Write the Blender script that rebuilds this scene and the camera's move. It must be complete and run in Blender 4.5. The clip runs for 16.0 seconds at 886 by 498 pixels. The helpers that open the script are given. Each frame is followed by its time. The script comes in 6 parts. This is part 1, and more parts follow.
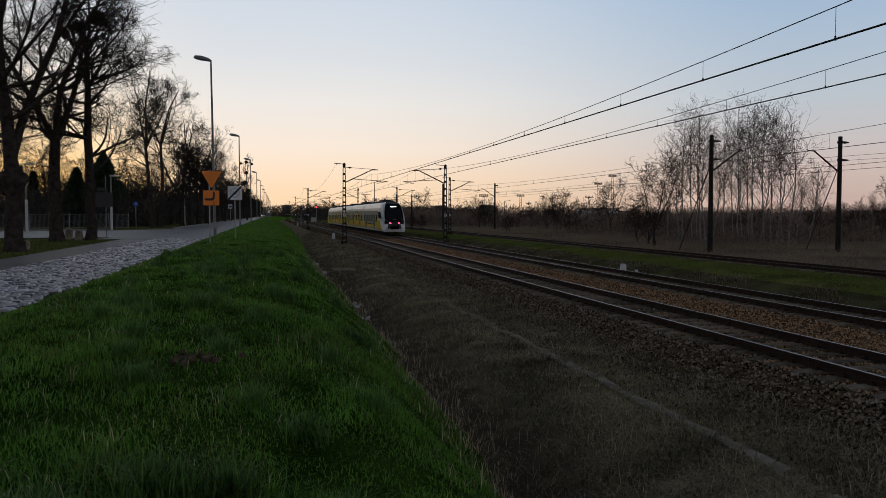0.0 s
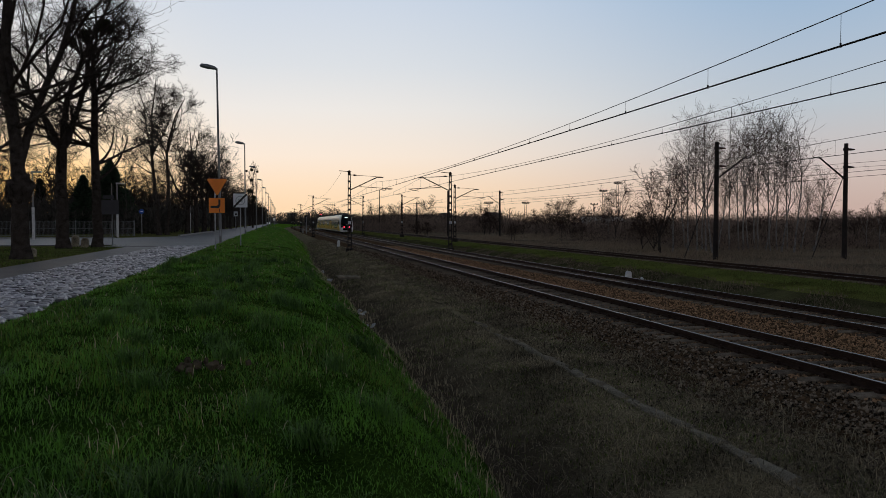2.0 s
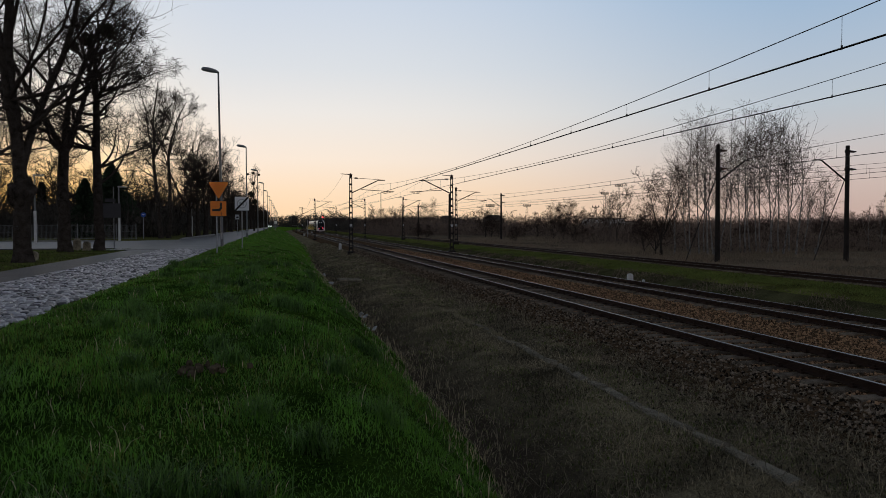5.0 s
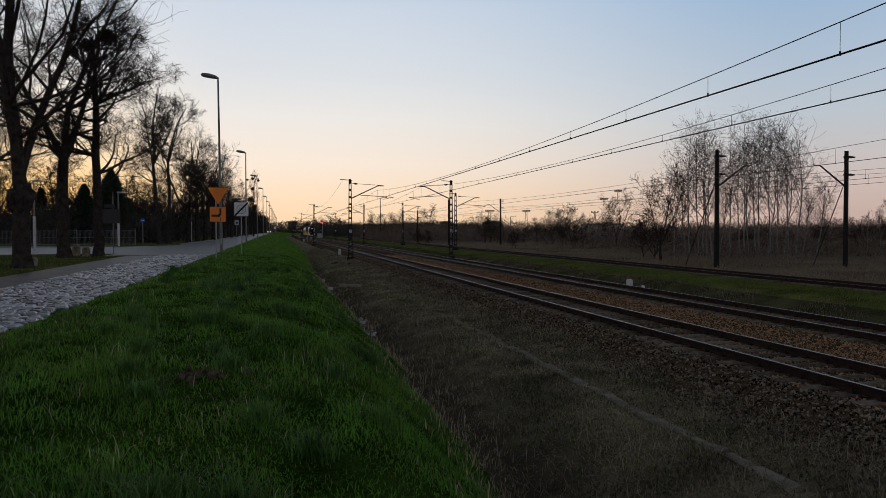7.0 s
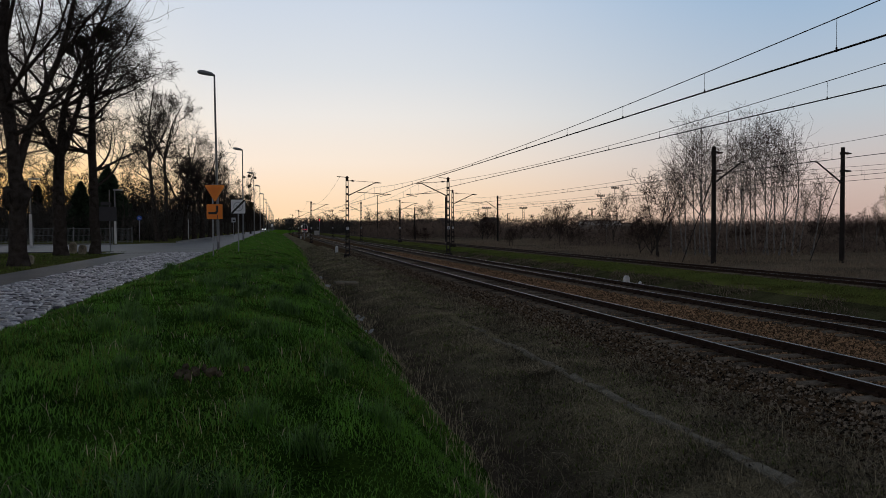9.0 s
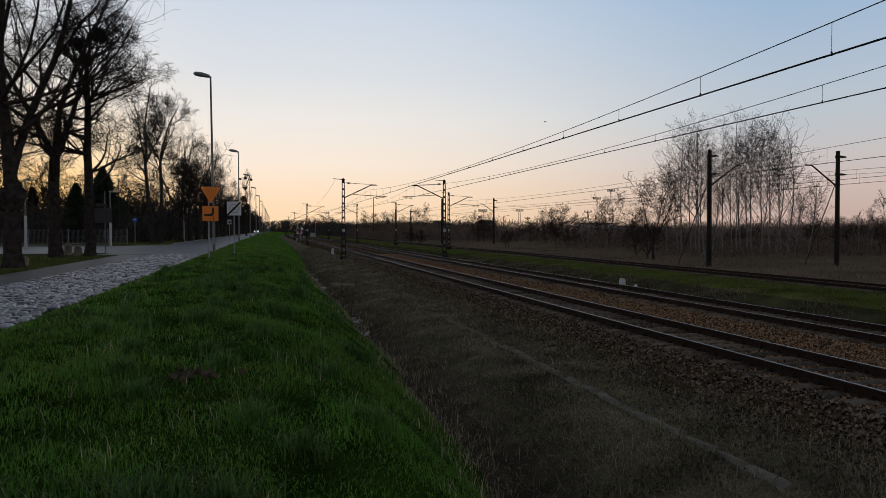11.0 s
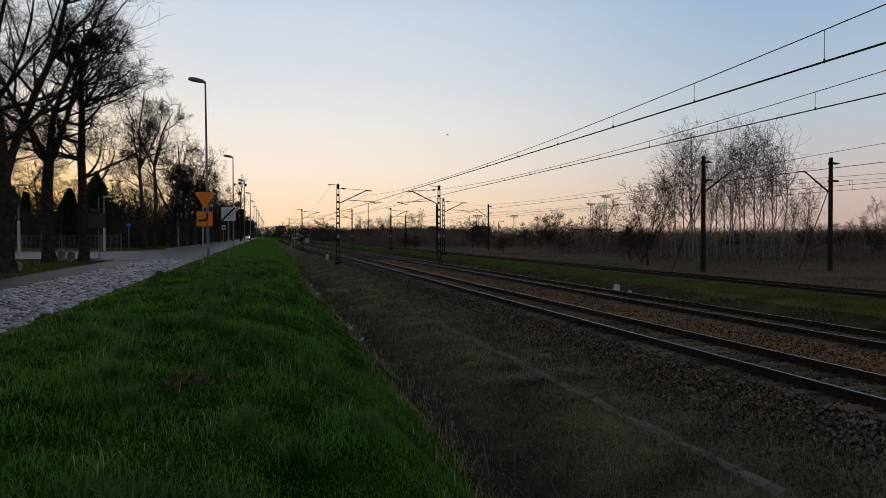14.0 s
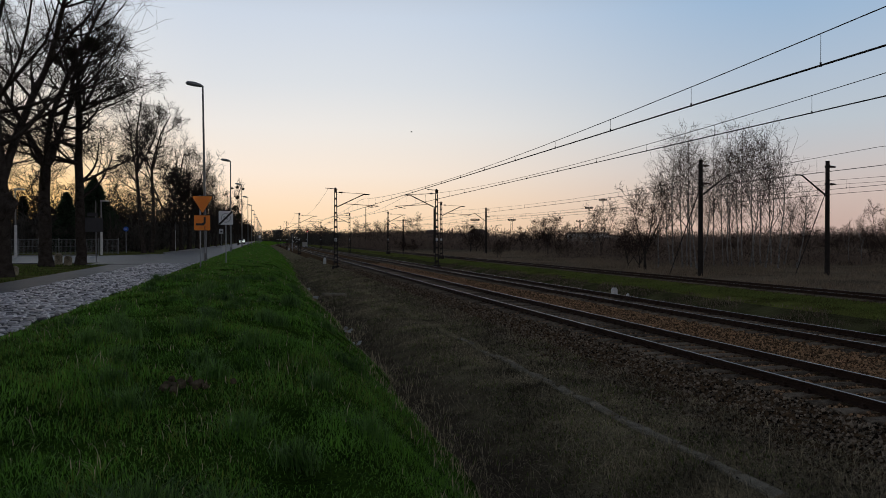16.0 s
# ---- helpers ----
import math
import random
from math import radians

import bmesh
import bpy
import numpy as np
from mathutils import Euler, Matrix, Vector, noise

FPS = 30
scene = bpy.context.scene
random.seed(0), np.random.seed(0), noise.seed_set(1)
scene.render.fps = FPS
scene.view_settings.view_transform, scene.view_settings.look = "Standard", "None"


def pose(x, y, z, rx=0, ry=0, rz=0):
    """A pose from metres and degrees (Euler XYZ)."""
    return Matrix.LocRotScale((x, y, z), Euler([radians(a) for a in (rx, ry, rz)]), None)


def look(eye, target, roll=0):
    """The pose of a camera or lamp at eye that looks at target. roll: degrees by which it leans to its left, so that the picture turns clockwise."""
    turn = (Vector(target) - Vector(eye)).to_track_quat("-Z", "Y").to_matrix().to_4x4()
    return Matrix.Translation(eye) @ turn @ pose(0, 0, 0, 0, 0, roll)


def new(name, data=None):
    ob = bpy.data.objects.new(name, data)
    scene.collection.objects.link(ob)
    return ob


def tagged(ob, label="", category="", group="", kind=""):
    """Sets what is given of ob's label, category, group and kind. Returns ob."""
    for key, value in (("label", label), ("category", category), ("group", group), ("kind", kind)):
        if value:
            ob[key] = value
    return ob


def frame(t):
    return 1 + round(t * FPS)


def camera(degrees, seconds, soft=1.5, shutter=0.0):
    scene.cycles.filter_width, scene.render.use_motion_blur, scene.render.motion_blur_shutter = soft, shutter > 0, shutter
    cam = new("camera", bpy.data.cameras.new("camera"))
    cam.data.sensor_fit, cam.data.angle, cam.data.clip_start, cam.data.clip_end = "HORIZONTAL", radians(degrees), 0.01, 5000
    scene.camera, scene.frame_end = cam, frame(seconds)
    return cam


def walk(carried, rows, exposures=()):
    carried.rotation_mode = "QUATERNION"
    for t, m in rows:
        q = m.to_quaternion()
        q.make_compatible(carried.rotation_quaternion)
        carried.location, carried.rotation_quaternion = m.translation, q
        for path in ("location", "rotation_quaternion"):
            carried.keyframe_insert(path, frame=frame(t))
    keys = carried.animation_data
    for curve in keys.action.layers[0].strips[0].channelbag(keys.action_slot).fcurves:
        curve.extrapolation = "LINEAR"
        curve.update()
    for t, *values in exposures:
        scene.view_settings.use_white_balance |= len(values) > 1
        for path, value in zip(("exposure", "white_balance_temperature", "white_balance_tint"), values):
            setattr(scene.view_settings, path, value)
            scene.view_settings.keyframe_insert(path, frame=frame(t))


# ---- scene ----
EYE = (0.0, 0.0, 2.47)
FOV = 61.0
# seconds, heading to the right of the railway's line, tilt down, roll; degrees
PATH = [(0, 12.948, 2.624, 0.000), (0.5, 12.902, 2.420, 0.007), (1, 12.601, 2.162, 0.061), (1.5, 12.539, 2.135, 0.013), (2, 12.567, 2.065, -0.032), (2.5, 12.384, 2.011, -0.028), (3, 12.382, 1.959, 0.063), (3.5, 12.499, 1.856, 0.000), (4, 12.504, 1.863, -0.101), (6.5, 12.422, 1.629, -0.126), (7, 12.504, 1.430, -0.140), (7.5, 12.537, 1.515, -0.246), (8, 12.589, 1.566, -0.296), (8.5, 12.671, 1.637, -0.267), (9, 12.717, 1.660, -0.255), (11.5, 13.090, 1.356, -0.094), (12, 13.147, 1.188, -0.069), (12.5, 13.182, 1.038, -0.032), (13, 13.308, 1.124, -0.165), (13.5, 13.341, 1.023, -0.100), (14, 13.425, 1.042, -0.054), (14.5, 13.476, 1.090, 0.006), (15, 13.562, 1.089, 0.007), (15.5, 13.574, 0.899, -0.042), (16, 13.604, 0.764, -0.124)]


def heading_pose(h, p, r):
    h, p = radians(h), radians(p)
    d = Vector((math.sin(h) * math.cos(p), math.cos(h) * math.cos(p), -math.sin(p)))
    return look(EYE, Vector(EYE) + d * 10, r)


cam = camera(FOV, 16.0, soft=0.7)
walk(cam, [(t, heading_pose(h, p, r)) for t, h, p, r in PATH], exposures=[(0, 0.0), (16, 0.0)])

# ---- sky and light: just after sunset, the glow stands behind the roadside trees ----
SUN_AZ = -22.0
world = bpy.data.worlds.new("sky")
scene.world = world
world.use_nodes = True
wn, wl = world.node_tree.nodes, world.node_tree.links
sky = wn.new("ShaderNodeTexSky")
sky.sky_type = "NISHITA"
sky.sun_disc = False
sky.sun_elevation = radians(1.0)
sky.sun_rotation = radians(SUN_AZ)


def lin(*c):
    return tuple(((v / 255 + 0.055) / 1.055) ** 2.4 if v > 10 else v / 3294 for v in c)


def sky_ramp(stops):
    r = wn.new("ShaderNodeValToRGB")
    e = r.color_ramp.elements
    for i, (p, c) in enumerate(stops):
        el = e[i] if i < 2 else e.new(p)
        el.position, el.color = p, (*lin(*c), 1)
    return r


def wmath(op, a, b=None):
    n = wn.new("ShaderNodeMath")
    n.operation = op
    for i, v in enumerate((a, b)):
        if v is None:
            continue
        if isinstance(v, (int, float)):
            n.inputs[i].default_value = v
        else:
            wl.new(v, n.inputs[i])
    return n.outputs[0]


def wmap(v, a, b, c, d):
    n = wn.new("ShaderNodeMapRange")
    n.interpolation_type = "SMOOTHSTEP"
    for i, k in enumerate((a, b, c, d)):
        n.inputs[i + 1].default_value = k
    wl.new(v, n.inputs[0])
    return n.outputs[0]


def wmix(fac, a, b, kind="MIX"):
    n = wn.new("ShaderNodeMix")
    n.data_type, n.blend_type = "RGBA", kind
    if isinstance(fac, (int, float)):
        n.inputs[0].default_value = fac
    else:
        wl.new(fac, n.inputs[0])
    wl.new(a, n.inputs[6])
    wl.new(b, n.inputs[7])
    return n.outputs[2]


# afterglow: the height over the horizon and the turn from the set sun shade the clear sky
geo = wn.new("ShaderNodeTexCoord")
sep = wn.new("ShaderNodeSeparateXYZ")
wl.new(geo.outputs["Generated"], sep.inputs[0])
up = sep.outputs[2]
flat = wmath("SQRT", wmath("MAXIMUM", wmath("SUBTRACT", 1.0, wmath("MULTIPLY", up, up)), 0.0001))
toward = wmath("DIVIDE", wmath("ADD", wmath("MULTIPLY", sep.outputs[0], math.sin(radians(SUN_AZ))), wmath("MULTIPLY", sep.outputs[1], math.cos(radians(SUN_AZ)))), flat)
hot = sky_ramp([(0.0, (252, 196, 112)), (0.05, (252, 208, 138)), (0.09, (247, 219, 178)), (0.15, (236, 226, 212)), (0.22, (222, 224, 226)), (0.30, (206, 216, 228)), (0.5, (118, 128, 150)), (1.0, (48, 52, 64))])
warm = sky_ramp([(0.0, (248, 212, 170)), (0.045, (249, 222, 192)), (0.085, (246, 230, 214)), (0.145, (234, 230, 226)), (0.20, (218, 222, 227)), (0.28, (203, 213, 227)), (0.5, (114, 126, 148)), (1.0, (48, 52, 64))])
cool = sky_ramp([(0.0, (194, 166, 155)), (0.05, (201, 182, 175)), (0.09, (196, 190, 190)), (0.14, (185, 194, 203)), (0.20, (173, 189, 207)), (0.28, (152, 180, 209)), (0.5, (98, 110, 132)), (1.0, (48, 52, 64))])
east = sky_ramp([(0.0, (170, 166, 174)), (0.08, (184, 172, 176)), (0.16, (178, 176, 184)), (0.3, (140, 146, 158)), (0.6, (74, 80, 94)), (1.0, (48, 52, 64))])
for r in (hot, warm, cool, east):
    wl.new(wmath("MAXIMUM", up, 0.0), r.inputs[0])
c = wmix(wmap(toward, -0.6, 0.45, 0.0, 1.0), east.outputs[0], cool.outputs[0])
c = wmix(wmap(toward, 0.48, 0.92, 0.0, 1.0), c, warm.outputs[0])
c = wmix(wmap(toward, 0.94, 1.0, 0.0, 1.0), c, hot.outputs[0])
dim = wn.new("ShaderNodeVectorMath")
dim.operation = "SCALE"
dim.inputs["Scale"].default_value = 0.10
wl.new(sky.outputs[0], dim.inputs[0])
c = wmix(0.08, c, dim.outputs[0])
wl.new(c, wn["Background"].inputs["Color"])
wn["Background"].inputs["Strength"].default_value = 1.10


# ---- materials ----
def mat(name, base, rough=0.8, metal=0.0, var=0.35, scale=6.0, fine=60.0, bump=0.3, second=None, emit=None, power=0.0, random_shift=0.0, depth=0.02):
    """Two scales of noise over a base colour, with relief."""
    m = bpy.data.materials.new(name)
    m.use_nodes = True
    n, l = m.node_tree.nodes, m.node_tree.links
    b = n["Principled BSDF"]
    b.inputs["Roughness"].default_value, b.inputs["Metallic"].default_value = rough, metal
    b.inputs["Specular IOR Level"].default_value = 0.0 if rough >= 0.9 else 0.08 if rough > 0.6 else (0.2 if rough > 0.5 else 0.5)
    if emit:
        b.inputs["Base Color"].default_value = (*base, 1)
        b.inputs["Emission Color"].default_value = (*emit, 1)
        b.inputs["Emission Strength"].default_value = power
        return m
    tc = n.new("ShaderNodeTexCoord")
    big, small = n.new("ShaderNodeTexNoise"), n.new("ShaderNodeTexNoise")
    for t, s in ((big, scale), (small, fine)):
        t.inputs["Scale"].default_value = s
        t.inputs["Detail"].default_value = 4
        l.new(tc.outputs["Object"], t.inputs["Vector"])
    mixf = n.new("ShaderNodeMath")
    mixf.operation = "MULTIPLY_ADD"
    mixf.inputs[1].default_value = 0.5
    l.new(small.outputs["Fac"], mixf.inputs[0])
    half = n.new("ShaderNodeMath")
    half.operation = "MULTIPLY"
    half.inputs[1].default_value = 0.5
    l.new(big.outputs["Fac"], half.inputs[0])
    l.new(half.outputs[0], mixf.inputs[2])
    fac = mixf.outputs[0]
    if random_shift:
        info = n.new("ShaderNodeObjectInfo")
        add = n.new("ShaderNodeMath")
        add.operation = "MULTIPLY_ADD"
        add.inputs[1].default_value = random_shift
        l.new(info.outputs["Random"], add.inputs[0])
        l.new(fac, add.inputs[2])
        geo = n.new("ShaderNodeNewGeometry")
        add2 = n.new("ShaderNodeMath")
        add2.operation = "MULTIPLY_ADD"
        add2.inputs[1].default_value = random_shift
        l.new(geo.outputs["Random Per Island"], add2.inputs[0])
        l.new(add.outputs[0], add2.inputs[2])
        sub = n.new("ShaderNodeMath")
        sub.operation = "SUBTRACT"
        sub.inputs[1].default_value = random_shift
        l.new(add2.outputs[0], sub.inputs[0])
        fac = sub.outputs[0]
    ramp = n.new("ShaderNodeValToRGB")
    second = second or base
    ramp.color_ramp.elements[0].position, ramp.color_ramp.elements[1].position = 0.34, 0.66
    ramp.color_ramp.elements[0].color = (*[c * (1 - var) for c in base], 1)
    ramp.color_ramp.elements[1].color = (*[min(1, c * (1 + var)) for c in second], 1)
    l.new(fac, ramp.inputs[0])
    l.new(ramp.outputs[0], b.inputs["Base Color"])
    if bump:
        bp = n.new("ShaderNodeBump")
        bp.inputs["Strength"].default_value, bp.inputs["Distance"].default_value = bump, depth
        l.new(mixf.outputs[0], bp.inputs["Height"])
        l.new(bp.outputs[0], b.inputs["Normal"])
    return m


M = {
    # near turf: shade between the blades is put into its dark colour
    "shaded_turf": mat("shaded_turf", (0.016, 0.034, 0.005), 0.9, 0, 0.5, 1.2, 30, 0.6, (0.036, 0.070, 0.010)),
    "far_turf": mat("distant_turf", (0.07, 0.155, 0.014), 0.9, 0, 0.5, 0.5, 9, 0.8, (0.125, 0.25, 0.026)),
    "leafy": mat("leafy_verge", (0.075, 0.066, 0.030), 0.9, 0, 0.55, 0.6, 12, 0.8, (0.12, 0.125, 0.040)),
    "moss_blade": mat("mossy_grass_blade", (0.055, 0.075, 0.016), 0.7, 0, 0.5, 0.3, 8, 0, (0.115, 0.140, 0.034), random_shift=0.25),
    "blade": mat("grass_blade", (0.046, 0.142, 0.013), 0.55, 0, 0.6, 0.8, 20, 0, (0.118, 0.265, 0.033), random_shift=0.25),
    "olive_blade": mat("olive_grass_blade", (0.060, 0.105, 0.012), 0.6, 0, 0.5, 0.8, 20, 0, (0.15, 0.205, 0.034), random_shift=0.25),
    "tuft_blade": mat("tuft_grass_blade", (0.034, 0.09, 0.013), 0.5, 0, 0.5, 0.8, 20, 0, (0.10, 0.20, 0.04), random_shift=0.3),
    "weed": mat("dead_weed_stalk", (0.125, 0.093, 0.064), 0.8, 0, 0.4, 0.3, 10, 0, (0.22, 0.168, 0.115), random_shift=0.25),
    "dry_blade": mat("dry_grass_blade", (0.15, 0.12, 0.074), 0.7, 0, 0.6, 0.8, 20, 0, (0.42, 0.345, 0.22), random_shift=0.25),
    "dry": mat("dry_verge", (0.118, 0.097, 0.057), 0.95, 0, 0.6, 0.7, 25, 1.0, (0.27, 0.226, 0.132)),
    "ditch": mat("ditch_earth", (0.105, 0.084, 0.056), 0.95, 0, 0.6, 1.5, 40, 1.0),
    "green_strip": mat("mossy_strip", (0.070, 0.064, 0.026), 0.95, 0, 0.6, 0.45, 14, 0.8, (0.135, 0.148, 0.036)),
    "slope": mat("weedy_ditch_slope", (0.046, 0.042, 0.022), 0.95, 0, 0.6, 0.7, 18, 1.0, (0.085, 0.082, 0.036)),
    "field": mat("winter_field", (0.115, 0.088, 0.060), 0.95, 0, 0.6, 0.12, 5, 0.6, (0.20, 0.158, 0.105)),
    "ballast": mat("ballast_bed", (0.058, 0.037, 0.021), 0.95, 0, 0.6, 9, 45, 1.0, (0.13, 0.083, 0.047), depth=0.05),
    "stone": mat("ballast_stone", (0.078, 0.045, 0.023), 0.9, 0, 0.7, 14, 90, 0.4, (0.29, 0.176, 0.098), random_shift=0.45),
    "grey_stone": mat("grey_ballast_stone", (0.062, 0.046, 0.031), 0.9, 0, 0.7, 14, 90, 0.4, (0.22, 0.17, 0.122), random_shift=0.45),
    "rust": mat("rusty_rail", (0.042, 0.025, 0.018), 0.8, 0.2, 0.35, 6, 90, 0.3),
    "railtop": mat("worn_rail_head", (0.25, 0.225, 0.20), 0.42, 1.0, 0.12, 3, 60, 0.05),
    "railtop_dull": mat("dull_rail_head", (0.20, 0.15, 0.12), 0.5, 0.8, 0.2, 3, 60, 0.1),
    "sleeper": mat("sleeper_concrete", (0.11, 0.087, 0.065), 0.9, 0, 0.45, 7, 70, 0.5, (0.21, 0.17, 0.125), random_shift=0.2),
    "concrete": mat("old_concrete", (0.17, 0.148, 0.108), 0.9, 0, 0.6, 2.5, 60, 0.6, (0.31, 0.27, 0.20)),
    "cobble": mat("granite_sett", (0.17, 0.17, 0.18), 0.34, 0, 0.5, 9, 80, 0.35, (0.36, 0.36, 0.375), random_shift=0.5),
    "joint": mat("sett_joints", (0.035, 0.032, 0.028), 0.9, 0, 0.4, 9, 80, 0.5),
    "asphalt": mat("asphalt", (0.052, 0.053, 0.058), 0.5, 0, 0.35, 0.5, 110, 0.35, (0.07, 0.071, 0.076)),
    "kerb": mat("kerb_concrete", (0.25, 0.25, 0.24), 0.85, 0, 0.25, 4, 60, 0.3),
    "bark": mat("tree_bark", (0.030, 0.025, 0.021), 0.9, 0, 0.5, 4, 35, 0.8, (0.056, 0.047, 0.04)),
    "twig": mat("bare_twigs", (0.034, 0.026, 0.021), 0.85, 0, 0.3, 3, 20, 0),
    "birch": mat("birch_bark", (0.11, 0.10, 0.088), 0.8, 0, 0.75, 3, 14, 0.3, (0.22, 0.205, 0.185)),
    "scrub": mat("scrub_twigs", (0.10, 0.074, 0.058), 0.9, 0, 0.55, 0.4, 5, 0, (0.18, 0.135, 0.105), random_shift=0.3),
    "conifer": mat("conifer_needles", (0.032, 0.048, 0.028), 0.85, 0, 0.5, 1.5, 12, 0, random_shift=0.3),
    "mistletoe": mat("mistletoe", (0.035, 0.04, 0.016), 0.8, 0, 0.4, 4, 30, 0),
    "mast": mat("mast_steel", (0.04, 0.035, 0.032), 0.75, 0.3, 0.4, 3, 40, 0.3),
    "pole_wood": mat("dark_concrete_pole", (0.032, 0.027, 0.024), 0.85, 0, 0.35, 2, 40, 0.3),
    "zinc": mat("zinc_steel", (0.30, 0.31, 0.32), 0.5, 0.7, 0.2, 3, 50, 0.15),
    "zinc_dark": mat("grey_lamp_paint", (0.16, 0.165, 0.17), 0.5, 0.4, 0.2, 3, 50, 0.1),
    "wire": mat("copper_wire", (0.035, 0.032, 0.030), 0.6, 0.5, 0.2, 3, 30, 0),
    "insulator": mat("brown_porcelain", (0.05, 0.025, 0.018), 0.25, 0, 0.2, 5, 30, 0),
    "sign_orange": mat("orange_sign_sheeting", (0.93, 0.25, 0.012), 0.45, 0, 0.06, 3, 60, 0.02),
    "sign_black": mat("black_sign_print", (0.012, 0.012, 0.012), 0.5, 0, 0.1, 3, 60, 0),
    "sign_white": mat("white_sign_sheeting", (0.74, 0.76, 0.78), 0.45, 0, 0.06, 3, 60, 0.02),
    "sign_grey": mat("grey_sign_print", (0.42, 0.44, 0.46), 0.5, 0, 0.06, 3, 60, 0),
    "sign_blue": mat("blue_sign_sheeting", (0.02, 0.10, 0.45), 0.45, 0, 0.06, 3, 60, 0),
    "sign_back": mat("sign_back_grey", (0.07, 0.07, 0.075), 0.6, 0.3, 0.1, 3, 60, 0),
    "white_post": mat("white_painted_stone", (0.62, 0.62, 0.60), 0.8, 0, 0.25, 6, 60, 0.3),
    "train_white": mat("train_white_paint", (0.82, 0.82, 0.80), 0.3, 0, 0.05, 1, 20, 0.02),
    "train_yellow": mat("train_yellow_paint", (0.80, 0.47, 0.02), 0.3, 0, 0.06, 1, 20, 0.02),
    "train_grey": mat("train_grey_paint", (0.34, 0.32, 0.275), 0.4, 0, 0.08, 1, 20, 0.02),
    "train_dark": mat("train_underframe", (0.025, 0.025, 0.026), 0.7, 0.2, 0.3, 4, 30, 0.2),
    "train_black": mat("train_black_mask", (0.012, 0.013, 0.016), 0.15, 0, 0.1, 1, 20, 0),
    "glass": mat("dark_train_glass", (0.02, 0.024, 0.03), 0.06, 0, 0.1, 1, 20, 0),
    "tail_red": mat("tail_lamp_red", (0.6, 0.02, 0.03), 0.3, emit=(1.0, 0.03, 0.07), power=6.0),
    "led_white": mat("destination_leds", (0.8, 0.8, 0.8), 0.3, emit=(0.95, 0.97, 1.0), power=2.2),
    "head_white": mat("headlamp_white", (0.8, 0.8, 0.8), 0.3, emit=(1.0, 0.95, 0.82), power=4.0),
    "signal_red": mat("signal_red_lens", (0.6, 0.02, 0.02), 0.3, emit=(1.0, 0.02, 0.03), power=10.0),
    "signal_amber": mat("signal_amber_lens", (0.6, 0.3, 0.02), 0.3, emit=(1.0, 0.30, 0.03), power=10.0),
    "car_silver": mat("car_silver_paint", (0.84, 0.84, 0.85), 0.3, 0.1, 0.05, 1, 20, 0),
    "car_dark": mat("car_dark_paint", (0.05, 0.02, 0.02), 0.3, 0.2, 0.05, 1, 20, 0),
    "tyre": mat("tyre_rubber", (0.02, 0.02, 0.02), 0.9, 0, 0.2, 4, 40, 0.1),
    "plaster": mat("house_plaster", (0.30, 0.27, 0.23), 0.9, 0, 0.2, 0.6, 12, 0.2),
    "pale_wall": mat("pale_wall", (0.45, 0.44, 0.41), 0.9, 0, 0.2, 0.6, 12, 0.2),
    "roof": mat("dark_roof", (0.07, 0.055, 0.05), 0.85, 0, 0.3, 1, 12, 0.3),
    "fence": mat("fence_steel", (0.24, 0.25, 0.25), 0.7, 0.4, 0.3, 2, 30, 0.1),
    "litter": mat("white_litter", (0.62, 0.62, 0.60), 0.7, 0, 0.15, 20, 80, 0.2),
    "bird": mat("dark_feathers", (0.02, 0.02, 0.022), 0.8, 0, 0.2, 20, 80, 0),
    "far_wood": mat("far_woodland_twigs", (0.09, 0.07, 0.058), 0.95, 0, 0.45, 0.05, 0.5, 0, (0.15, 0.117, 0.098)),
    "hedge": mat("dark_hedge_twigs", (0.048, 0.044, 0.039), 0.95, 0, 0.45, 0.2, 2, 0, (0.085, 0.077, 0.066)),
    "birch_twig": mat("birch_twigs", (0.040, 0.027, 0.021), 0.9, 0, 0.4, 0.5, 5, 0, (0.06, 0.042, 0.034)),
}


def let_through(m, share):
    """Thin leaves and blades let part of the light through."""
    n, l = m.node_tree.nodes, m.node_tree.links
    b = n["Principled BSDF"]
    t, mix = n.new("ShaderNodeBsdfTranslucent"), n.new("ShaderNodeMixShader")
    mix.inputs[0].default_value = share
    l.new(b.inputs["Base Color"].links[0].from_socket, t.inputs["Color"])
    l.new(b.outputs[0], mix.inputs[1])
    l.new(t.outputs[0], mix.inputs[2])
    l.new(mix.outputs[0], n["Material Output"].inputs["Surface"])


for key in ("blade", "olive_blade", "tuft_blade", "moss_blade", "dry_blade", "weed"):
    let_through(M[key], 0.45)


